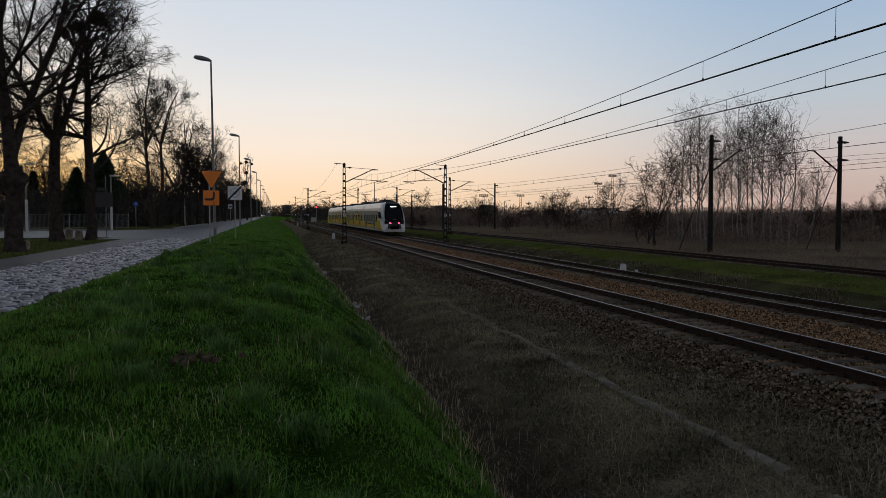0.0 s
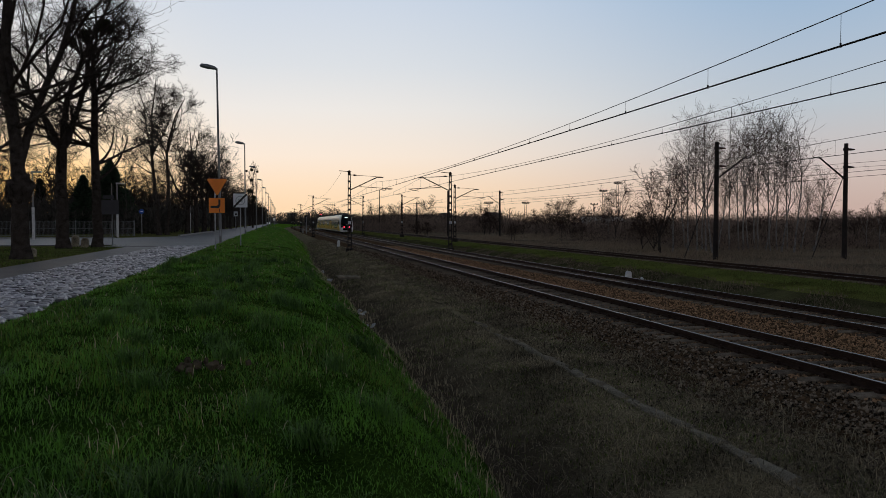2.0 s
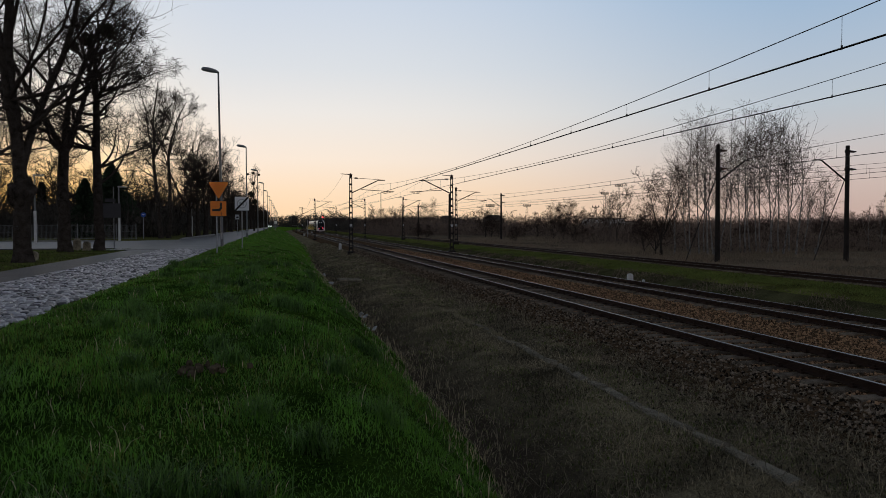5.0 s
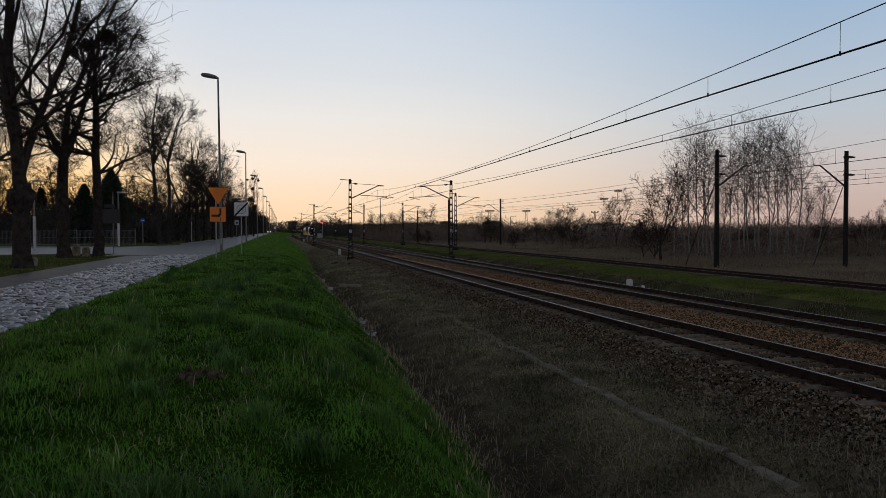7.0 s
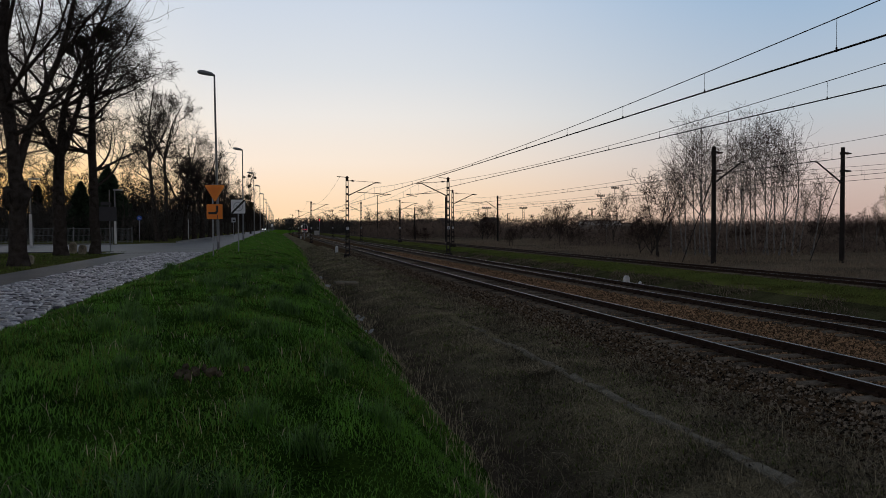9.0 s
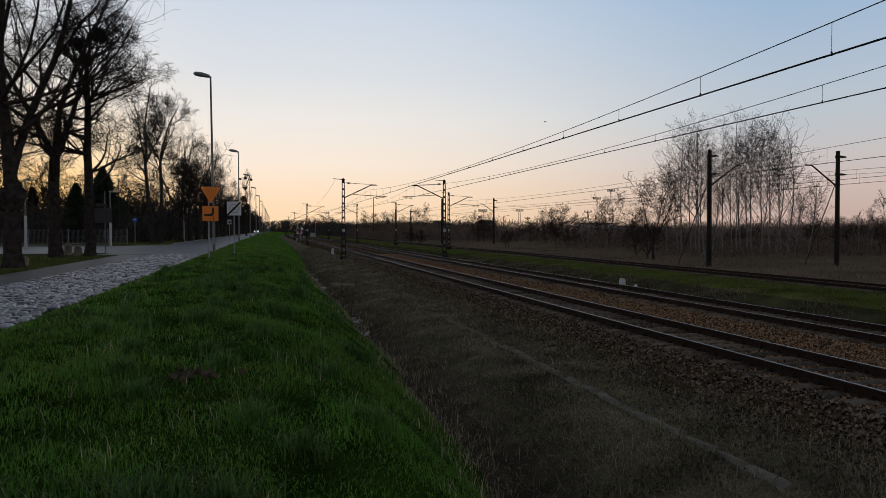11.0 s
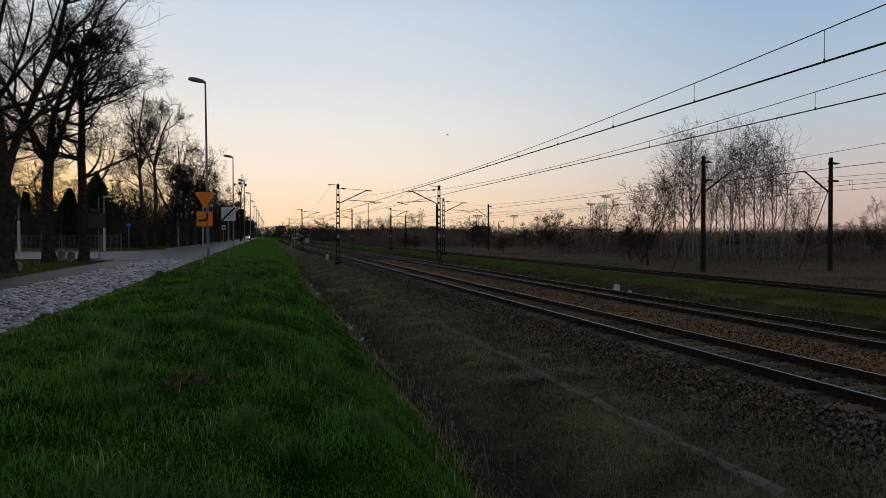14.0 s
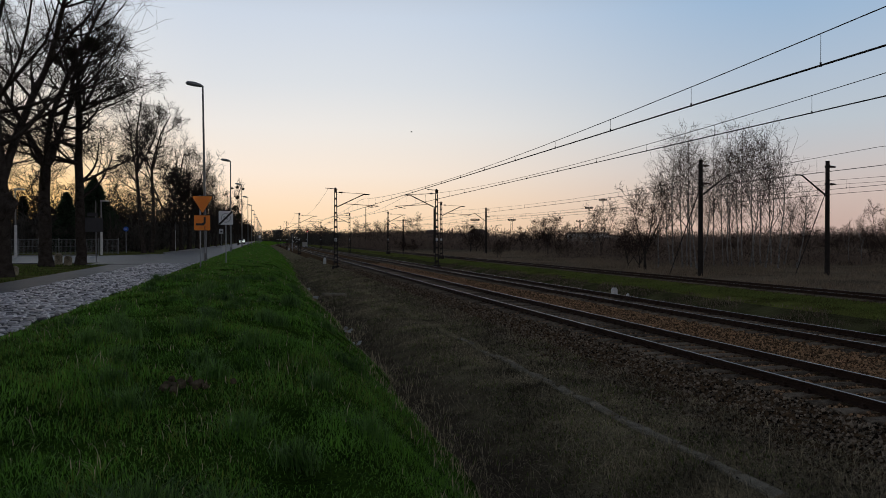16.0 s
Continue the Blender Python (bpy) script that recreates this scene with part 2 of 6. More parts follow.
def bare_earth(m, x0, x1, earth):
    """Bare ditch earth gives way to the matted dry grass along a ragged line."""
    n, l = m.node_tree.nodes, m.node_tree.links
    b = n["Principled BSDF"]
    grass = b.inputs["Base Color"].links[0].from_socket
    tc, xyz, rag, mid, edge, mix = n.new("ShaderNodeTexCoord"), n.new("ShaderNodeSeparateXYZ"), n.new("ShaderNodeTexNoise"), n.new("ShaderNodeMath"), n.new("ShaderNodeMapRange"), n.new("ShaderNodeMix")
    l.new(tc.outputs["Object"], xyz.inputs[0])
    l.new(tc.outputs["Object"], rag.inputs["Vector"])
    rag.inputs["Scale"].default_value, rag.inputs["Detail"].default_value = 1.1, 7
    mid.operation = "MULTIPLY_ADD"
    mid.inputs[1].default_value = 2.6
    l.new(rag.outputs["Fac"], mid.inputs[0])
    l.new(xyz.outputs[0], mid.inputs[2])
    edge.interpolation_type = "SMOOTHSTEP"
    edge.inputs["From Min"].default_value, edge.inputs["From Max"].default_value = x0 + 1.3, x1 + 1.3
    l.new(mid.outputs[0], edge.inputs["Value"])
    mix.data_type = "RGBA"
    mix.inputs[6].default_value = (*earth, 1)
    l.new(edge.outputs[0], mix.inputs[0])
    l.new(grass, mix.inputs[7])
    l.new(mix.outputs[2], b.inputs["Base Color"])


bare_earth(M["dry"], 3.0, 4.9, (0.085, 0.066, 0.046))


# ---- mesh helpers ----
def mesh_of(name, verts, faces, materials, smooth=False, index=None):
    me = bpy.data.meshes.new(name)
    me.from_pydata(verts if isinstance(verts, list) else verts.tolist(), [], faces if isinstance(faces, list) else faces.tolist())
    for m in materials if isinstance(materials, (list, tuple)) else [materials]:
        me.materials.append(m)
    if index is not None:
        me.polygons.foreach_set("material_index", np.asarray(index, dtype=np.int32))
    if smooth:
        me.polygons.foreach_set("use_smooth", np.ones(len(me.polygons), dtype=bool))
    me.update()
    return me


def part(name, bm, material, parent, label="", smooth=False):
    """Links a bmesh (or mesh) as one mesh object under a thing or part."""
    if isinstance(bm, bpy.types.Mesh):
        me = bm
    else:
        bmesh.ops.recalc_face_normals(bm, faces=bm.faces)
        me = bpy.data.meshes.new(name)
        bm.to_mesh(me)
        bm.free()
        me.materials.append(material)
        if smooth:
            me.polygons.foreach_set("use_smooth", np.ones(len(me.polygons), dtype=bool))
    ob = new(name, me)
    if parent:
        ob.parent = parent
    if label:
        ob["label"] = label
    return ob


def box(bm, x0, x1, y0, y1, z0, z1, bevel=0.0, m=None):
    r = bmesh.ops.create_cube(bm, size=1)
    vs = r["verts"]
    bmesh.ops.scale(bm, vec=(x1 - x0, y1 - y0, z1 - z0), verts=vs)
    bmesh.ops.translate(bm, vec=((x0 + x1) / 2, (y0 + y1) / 2, (z0 + z1) / 2), verts=vs)
    if bevel:
        es = list({e for v in vs for e in v.link_edges})
        out = bmesh.ops.bevel(bm, geom=es, offset=bevel, segments=1, affect="EDGES")
        vs = list({v for f in out["faces"] for v in f.verts} | {v for v in vs if v.is_valid})
    if m is not None:
        bmesh.ops.transform(bm, matrix=m, verts=vs)
    return bm


def boxed(*a, **k):
    return box(bmesh.new(), *a, **k)


def tube(bm, pts, radii, sides=6):
    """A capped tube along points."""
    pts = [Vector(p) for p in pts]
    if not isinstance(radii, (list, tuple)):
        radii = [radii] * len(pts)
    rings = []
    for i, p in enumerate(pts):
        d = (pts[min(i + 1, len(pts) - 1)] - pts[max(i - 1, 0)]).normalized()
        u = d.orthogonal().normalized() if abs(d.z) > 0.95 else d.cross(Vector((0, 0, 1))).normalized()
        v = d.cross(u)
        rings.append([bm.verts.new(p + (u * math.cos(a) + v * math.sin(a)) * radii[i]) for a in [2 * math.pi * k / sides for k in range(sides)]])
    for a, b in zip(rings, rings[1:]):
        for k in range(sides):
            bm.faces.new((a[k], a[(k + 1) % sides], b[(k + 1) % sides], b[k]))
    bm.faces.new(rings[0][::-1])
    bm.faces.new(rings[-1])
    return bm


def tubed(pts, radii, sides=6):
    return tube(bmesh.new(), pts, radii, sides)


def segments_mesh(name, segs, sides, material):
    """Many tapered open tubes at once; segs: rows of x0 y0 z0 r0 x1 y1 z1 r1."""
    s = np.asarray(segs, dtype=np.float64)
    p, q = s[:, 0:3], s[:, 4:7]
    d = q - p
    d /= np.maximum(np.linalg.norm(d, axis=1, keepdims=True), 1e-9)
    ref = np.where(np.abs(d[:, 2:3]) > 0.9, np.array([[1.0, 0, 0]]), np.array([[0, 0, 1.0]]))
    u = np.cross(d, ref)
    u /= np.linalg.norm(u, axis=1, keepdims=True)
    v = np.cross(d, u)
    n = len(s)
    verts = np.zeros((n, 2, sides, 3))
    for k in range(sides):
        a = 2 * math.pi * k / sides
        w = u * math.cos(a) + v * math.sin(a)
        verts[:, 0, k] = p + w * s[:, 3:4]
        verts[:, 1, k] = q + w * s[:, 7:8]
    base = (np.arange(n) * 2 * sides)[:, None]
    faces = []
    for k in range(sides):
        k2 = (k + 1) % sides
        faces.append(np.stack([base[:, 0] + k, base[:, 0] + k2, base[:, 0] + sides + k2, base[:, 0] + sides + k], 1))
    faces = np.concatenate(faces)
    return quick_mesh(name, verts.reshape(-1, 3), faces, material)


def quick_mesh(name, verts, faces, material, smooth=False):
    """Fast mesh from arrays of one face size."""
    me = bpy.data.meshes.new(name)
    nf, k = faces.shape
    me.vertices.add(len(verts))
    me.vertices.foreach_set("co", np.ascontiguousarray(verts, dtype=np.float32).ravel())
    me.loops.add(nf * k)
    me.loops.foreach_set("vertex_index", np.ascontiguousarray(faces, dtype=np.int32).ravel())
    me.polygons.add(nf)
    me.polygons.foreach_set("loop_start", np.arange(nf, dtype=np.int32) * k)
    if smooth:
        me.polygons.foreach_set("use_smooth", np.ones(nf, dtype=bool))
    me.materials.append(material)
    me.update(calc_edges=True)
    return me


def thing(name, label, category, m=None, group="", kind=""):
    ob = new(name)
    if m is not None:
        ob.matrix_basis = m
    return tagged(ob, label, category, group, kind)


def sm(a, b, x):
    t = max(0.0, min(1.0, (x - a) / (b - a)))
    return t * t * (3 - 2 * t)


# ---- the lie of the land; z = 0 at the top of the rails, y along the railway ----
T1, T2, T3 = 9.84, 14.55, 26.4
CURVE_Y, CURVE_R = 340.0, 2100.0


def bend(y):
    """How far the railway has swung to the right at y."""
    return 0.0 if y < CURVE_Y else (y - CURVE_Y) ** 2 / (2 * CURVE_R)


def road_shift(y):
    return max(0.0, y - 49.0) * 0.0087


PROFILE = [(-3000, 0.95), (-60, 0.98), (-12, 1.0), (-9.6, 1.02), (-3.72, 1.05), (-3.4, 1.12), (-2.4, 1.16), (-1.0, 1.10), (0.0, 1.0), (0.7, 0.84), (1.3, 0.52), (2.0, -0.05), (2.6, -0.66), (2.95, -0.98), (3.3, -0.97), (3.9, -0.84), (4.6, -0.64), (5.1, -0.56), (5.6, -0.56), (6.6, -0.55), (7.3, -0.48), (8.2, -0.24), (8.45, -0.205), (11.3, -0.205), (12.2, -0.23), (13.1, -0.205), (16.0, -0.205), (16.3, -0.24), (17.2, -0.56), (18.6, -0.92), (20.2, -0.74), (21.9, -0.37), (24.4, -0.31), (25.0, -0.25), (27.8, -0.25), (29.0, -0.38), (34.0, -0.42), (60.0, -0.4), (3000, -0.4)]
PX, PZ = [p[0] for p in PROFILE], [p[1] for p in PROFILE]


def wiggle(x, y):
    """The ditch wanders a little, and draws away from the road further on."""
    drift = 1.3 * sm(45, 110, y) * max(0.0, min(1.0, (x + 1) / 3)) * max(0.0, min(1.0, (7.2 - x) / 2.6))
    return drift + (0.26 * noise.noise((y * 0.20, 7.0, 1.0)) + 0.10 * noise.noise((y * 0.8, 3.0, 1.0))) * max(0.0, 1 - abs(x - 2.6) / 2.6)


def land(x, y):
    xr = x - bend(y) if x > 0 else x
    xr -= wiggle(x, y)
    z = float(np.interp(xr, PX, PZ))
    if -3.0 < xr < 7.0:
        k = 0.5 * sm(60, 200, y)
        z = z * (1 - k) + k * float(np.interp(xr, [-3.0, 0.0, 2.8, 7.0], [1.12, 1.02, -0.5, -0.5]))
    if -3.3 < xr < 2.9 or 3.1 < xr < 7.3:
        z += 0.07 * noise.noise((x * 0.7, y * 0.5, 0)) + 0.03 * noise.noise((x * 2.3, y * 1.9, 4))
    elif xr > 17.5 and xr < 25 or xr > 30.2:
        z += 0.10 * noise.noise((x * 0.25, y * 0.2, 2))
    elif x < -11:
        z += 0.05 * noise.noise((x * 0.4, y * 0.3, 6))
    return z


def zone(xr, y):
    if xr < -3.55:
        return 7
    xr -= wiggle(xr, max(y, 0))
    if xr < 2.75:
        # shade-darkened turf under the near blades, brighter turf past 52 m
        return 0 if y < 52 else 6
    if xr < 7.1:
        return 1
    if xr < 17.3:
        return 3
    if xr < 21.6 + 0.5 * noise.noise((xr * 0.5, y * 0.3, 8)):
        return 8
    if xr < 24.9:
        return 4
    if xr < 28.2:
        return 3
    return 5


def build_ground():
    xs = [-3000, -1200, -500, -250, -150, -100, -70, -50, -40, -32, -26, -22, -18, -15, -12.5, -11, -9.6, -8, -6.6, -5, -3.72, -3.5]
    xs += list(np.arange(-3.2, 8.3, 0.3)) + [8.45, 9.2, 10.5, 11.3, 11.8, 12.2, 12.7, 13.1, 14.5, 16.0, 16.3, 16.8, 17.2, 17.8, 18.0, 18.6, 19.2, 20.2, 21, 21.5, 22, 23, 24, 24.4, 25, 26.4, 27.8, 28.4, 29, 30, 32, 34, 37, 40, 45, 50, 56, 63, 72, 85, 100, 130, 180, 260, 400, 700, 1400, 3000]
    ys = [-3000, -800, -200, -60, -25, -12, -5, 0] + list(np.arange(1, 40, 0.6)) + list(np.arange(40, 130, 2)) + list(np.arange(130, 400, 10)) + [400, 430, 460, 500, 540, 580, 620, 680, 760, 900, 1200, 1700, 3000, 4500]
    verts = []
    for y in ys:
        yb = min(max(y, 0), 900)
        for x in xs:
            xx = x + (bend(yb) if 3 < x < 300 else 0)
            verts.append((xx, y, land(xx, yb)))
    nx = len(xs)
    faces, idx = [], []
    for j in range(len(ys) - 1):
        for i in range(nx - 1):
            faces.append((j * nx + i, j * nx + i + 1, (j + 1) * nx + i + 1, (j + 1) * nx + i))
            idx.append(zone((xs[i] + xs[i + 1]) / 2, ys[j]))
    me = mesh_of("ground", verts, faces, [M["shaded_turf"], M["dry"], M["ditch"], M["ballast"], M["green_strip"], M["field"], M["far_turf"], M["leafy"], M["slope"]], True, idx)
    tagged(new("ground", me), "grassy bank, ditch, ballast bed and brown winter field", "ground", kind="structure")


build_ground()


# ---- road ----
def strip(name, x0, x1, y0, y1, z, material, step=6.0, shift=True, thick=0.06):
    """A slab that follows the road's line."""
    n = max(2, int((y1 - y0) / step) + 1)
    verts, faces = [], []
    for y in np.linspace(y0, y1, n):
        s = road_shift(y) if shift else 0.0
        verts += [(x0 + s, y, z), (x1 + s, y, z), (x1 + s, y, z - thick), (x0 + s, y, z - thick)]
    for j in range(n - 1):
        a, b = j * 4, j * 4 + 4
        faces += [(a, a + 1, b + 1, b), (a + 1, a + 2, b + 2, b + 1), (a + 3, a, b, b + 3)]
    faces += [(0, 3, 2, 1), ((n - 1) * 4, (n - 1) * 4 + 1, (n - 1) * 4 + 2, (n - 1) * 4 + 3)]
    return mesh_of(name, verts, faces, material)


def build_road():
    road = tagged(new("road", strip("road", -9.6, -3.72, 46.0, 900.0, 1.068, M["asphalt"])), "grey asphalt road running beside the railway bank", "road", kind="structure")
    side = mesh_of("side_road", [(-90, 52, 1.062), (-9.3, 50, 1.062), (-9.3, 78, 1.062), (-14, 71, 1.062), (-90, 71, 1.062), (-90, 52, 1.0), (-9.3, 50, 1.0), (-9.3, 78, 1.0), (-14, 71, 1.0), (-90, 71, 1.0)], [(0, 1, 2, 3, 4), (5, 6, 1, 0), (7, 8, 3, 2), (8, 9, 4, 3)], M["asphalt"])
    part("side_road", side, None, road)
    tagged(new("road_edge", strip("road_edge", -8.3, -6.6, -60.0, 50.0, 1.057, M["asphalt"], shift=False)), "patched dark asphalt strip beside the cobbles", "road", kind="structure")
    for y0, y1 in ((80.0, 420.0),):
        k = tagged(new("kerb", strip("kerb", -9.85, -9.63, y0, y1, 1.17, M["kerb"], thick=0.2)), "pale concrete kerb along the road", "kerb", kind="structure")
    tagged(new("kerb_side", mesh_of("kerb_side", [(-80, 72.0, 1.16), (-14, 72.0, 1.16), (-14, 72.25, 1.16), (-80, 72.25, 1.16), (-80, 72.0, 0.95), (-14, 72.0, 0.95), (-14, 72.25, 0.95), (-80, 72.25, 0.95)], [(0, 1, 2, 3), (4, 5, 1, 0), (5, 6, 2, 1), (7, 4, 0, 3), (6, 7, 3, 2)], M["kerb"])), "pale concrete kerb of the side street", "kerb", kind="structure")
    # setts: courses across the lane
    bed = tagged(new("cobbled_lane", strip("cobbled_lane", -6.6, -3.72, -60.0, 50.0, 1.060, M["joint"], shift=False)), "worn grey granite sett lane", "road", kind="structure")
    rng = random.Random(5)

    def sett_verts(w, d, h, jit):
        b = 0.024
        v = [(-w, -d, -0.06), (w, -d, -0.06), (w, d, -0.06), (-w, d, -0.06), (-w, -d, h - b), (w, -d, h - b), (w, d, h - b), (-w, d, h - b), (-w + b, -d + b, h), (w - b, -d + b, h), (w - b, d - b, h), (-w + b, d - b, h)]
        return [(x + jit() * 0.008, y + jit() * 0.008, z + jit() * 0.004) for x, y, z in v]

    f12 = [(0, 1, 5, 4), (1, 2, 6, 5), (2, 3, 7, 6), (3, 0, 4, 7), (4, 5, 9, 8), (5, 6, 10, 9), (6, 7, 11, 10), (7, 4, 8, 11), (8, 9, 10, 11)]
    jit = lambda: rng.uniform(-1, 1)
    shapes = [mesh_of("sett", sett_verts(0.078, 0.070, 0.046, jit), f12, M["cobble"]) for _ in range(14)]
    allv, allf, count = [], [], 0
    y = 7.0
    while y < 46:
        x = -6.55 + rng.uniform(0, 0.1)
        while x < -3.80:
            w = rng.uniform(0.085, 0.115)
            cx, cz, tilt = x + w, 1.057 + 0.010 * jit() + 0.012 * noise.noise((x * 1.5, y * 1.2, 9)), 0.07
            yy = y + 0.02 * jit() + 0.05 * math.sin(x * 2.1)
            if count < 300 and 10.5 < y < 15.0 and x < -3.8:
                ob = new("sett", rng.choice(shapes))
                ob.matrix_basis = pose(cx, yy, cz, 2 * jit(), 2 * jit(), 3 * jit()) @ Matrix.Diagonal((w / 0.092, 1.12, 1, 1))
                ob.parent = bed
                count += 1
            else:
                a, b = tilt * jit(), tilt * jit()
                n0 = len(allv)
                for vx, vy, vz in sett_verts(w - 0.017, 0.078, 0.042, jit):
                    allv.append((cx + vx, yy + vy, cz + vz + a * vx + b * vy))
                allf += [tuple(n0 + k for k in f) for f in f12]
            x += 2 * w
        y += 0.195
    rest = part("sett_paving", mesh_of("sett_paving", allv, allf, M["cobble"]), None, bed)
    rest["kind"] = "stuff"


build_road()


# ---- railway ----
def rail_profile():
    """Half profile of a rail, x from its axis and z from its top."""
    half = [(0.036, -0.003), (0.036, -0.035), (0.010, -0.048), (0.010, -0.118), (0.068, -0.135), (0.068, -0.150)]
    return [(-0.030, 0.0), (0.030, 0.0)] + half + [(-x, z) for x, z in half[::-1]]


def rail_mesh(x, y0, y1, top, name="rail", z=0.0):
    prof = rail_profile()
    ys = [y0] + list(np.arange(-60, CURVE_Y, 41)) + list(np.arange(CURVE_Y, y1, 15)) + [y1]
    ys = sorted({float(v) for v in ys if y0 <= v <= y1})
    verts = [(x + bend(y) + px, y, z + pz) for y in ys for px, pz in prof]
    k, faces, idx = len(prof), [], []
    for j in range(len(ys) - 1):
        for i in range(k):
            faces.append((j * k + i, j * k + (i + 1) % k, (j + 1) * k + (i + 1) % k, (j + 1) * k + i))
            idx.append(1 if i == 0 else 0)
    faces.append(tuple(range(k)))
    idx.append(0)
    return mesh_of(name, verts, faces, [M["rust"], top], False, idx)


def sleeper_mesh():
    bm = bmesh.new()
    box(bm, -1.28, 1.28, -0.13, 0.13, -0.24, -0.154, 0.02)
    me = bpy.data.meshes.new("sleeper")
    bmesh.ops.recalc_face_normals(bm, faces=bm.faces)
    bm.to_mesh(me)
    bm.free()
    me.materials.append(M["sleeper"])
    return me


def clip_mesh():
    bm = bmesh.new()
    for s in (-1, 1):
        box(bm, s * 0.055, s * 0.125, -0.06, 0.06, -0.155, -0.115)
        box(bm, s * 0.072, s * 0.108, -0.022, 0.022, -0.12, -0.075)
    me = bpy.data.meshes.new("rail_clip")
    bmesh.ops.recalc_face_normals(bm, faces=bm.faces)
    bm.to_mesh(me)
    bm.free()
    me.materials.append(M["rust"])
    return me


def build_track(x, label, top, y0, z=0.0, near=300, clips=70):
    tr = thing("railway_track", label, "railway track", kind="structure")
    for s in (-1, 1):
        part("rail", rail_mesh(x + s * 0.7525, y0, 900, top, z=z), None, tr, "steel rail with a worn bright head" if top == M["railtop"] else "dull rusty rail")
    sl, cl, rng = sleeper_mesh(), clip_mesh(), random.Random(int(x * 10))
    tris, fs = [], []
    y = y0 + 0.3
    i = 0
    while y < 700:
        xx, zz = x + bend(y), z - 0.004 * rng.random()
        if i < near:
            ob = new("sleeper", sl)
            ob.matrix_basis = pose(xx + rng.uniform(-0.02, 0.02), y, zz, 0, 0, rng.uniform(-0.6, 0.6))
            ob.parent = tr
            if i < clips:
                for s in (-1, 1):
                    c = new("rail_clip", cl)
                    c.matrix_basis = pose(xx + s * 0.7525, y, z)
                    c.parent = tr
        else:
            n0 = len(tris)
            tris += [(xx - 1.28, y - 0.13, zz - 0.154), (xx + 1.28, y - 0.13, zz - 0.154), (xx + 1.28, y + 0.13, zz - 0.154), (xx - 1.28, y + 0.13, zz - 0.154), (xx - 1.28, y - 0.13, zz - 0.24), (xx + 1.28, y - 0.13, zz - 0.24)]
            fs += [(n0, n0 + 1, n0 + 2, n0 + 3), (n0 + 4, n0 + 5, n0 + 1, n0)]
        i += 1
        y += 0.6
    far = part("far_sleepers", mesh_of("far_sleepers", tris, fs, M["sleeper"]), None, tr)
    far["kind"] = "stuff"
    return tr


build_track(T1, "railway track of steel rails on concrete sleepers in brown ballast", M["railtop"], -29.0, clips=110)
build_track(T2, "second railway track on concrete sleepers in brown ballast", M["railtop"], -28.0, clips=110)
build_track(T3, "dull rusty siding track on a mossy strip", M["railtop_dull"], -28.0, z=-0.05, near=180, clips=0)


def lattice_mast(x, y, side, base=-0.55, top=7.45, arm=True, label="riveted steel lattice mast of the overhead line", arm_z=(6.55, 7.0), reach=3.0, width=0.36):
    """Two channel legs joined by battens; side: the way its arm points."""
    m = thing("catenary_mast", label, "mast", pose(x, y, 0), group="overhead line masts")
    w0, w1 = width / 2, width / 2 * 0.55
    for s in (-1, 1):
        part("leg", tubed([(s * w0, 0, base - 0.3), (s * w1, 0, top)], [0.075, 0.055], 4), M["mast"], m)
    n = 11
    for i in range(n):
        z = base + 0.7 + (top - base - 0.9) * i / (n - 1)
        w = w0 + (w1 - w0) * (z - base) / (top - base)
        part("batten_plate", boxed(-w, w, -0.06, 0.06, z - 0.10, z + 0.10), M["mast"], m)
    part("foundation", boxed(-0.35, 0.35, -0.35, 0.35, base - 0.4, base + 0.35, 0.05), M["pole_wood"], m)
    cap = part("cap_insulator", tubed([(0, 0, top - 0.1), (0, 0, top + 0.05), (0, 0, top + 0.2)], [0.09, 0.15, 0.07], 8), M["insulator"], m)
    part("feeder_bracket", tubed([(-1.0, 0, top + 0.14), (0.2, 0, top + 0.06)], 0.035, 5), M["mast"], m)
    pl = part("number_plate", boxed(-0.12, 0.12, -0.10, -0.085, 2.25, 2.55, 0.005), M["sign_white"], m, "small white number plate")
    for dz in (2.33, 2.46):
        part("plate_mark", boxed(-0.07, 0.07, -0.106, -0.102, dz - 0.03, dz + 0.03), M["sign_black"], pl)
    if arm:
        k = reach / 3.0
        part("strut", tubed([(side * 0.12, 0, top - 1.75), (side * 2.8 * k, 0, top - 0.47), (side * 3.45 * k, 0, top - 0.47)], [0.06, 0.055, 0.045], 6), M["mast"], m)
        part("tie_rod", tubed([(side * 0.1, 0, top - 0.25), (side * 3.3 * k, 0, top - 0.43)], 0.022, 5), M["mast"], m)
        part("tie_insulator", tubed([(side * 0.35, 0, top - 0.27), (side * 0.55, 0, top - 0.28), (side * 0.75, 0, top - 0.29)], [0.04, 0.09, 0.04], 8), M["insulator"], m)
        part("steady_arm", tubed([(side * 1.0 * k, 0, top - 1.42), (side * 4.4 * k, 0, top - 1.62)], 0.032, 5), M["mast"], m)
        part("register_arm", tubed([(side * 3.3 * k, 0, top - 1.83), (side * 4.4 * k, 0, top - 1.62)], 0.026, 5), M["mast"], m)
    return m


SPAN, FIRST = 73.5, 2.5
MAST_Y = [FIRST + SPAN * i for i in range(-1, 9)]
for y in MAST_Y:
    lattice_mast(7.3 + bend(y), y, 1)
    lattice_mast((17.72 if 70 < y < 80 else 17.1) + bend(y), y, -1)


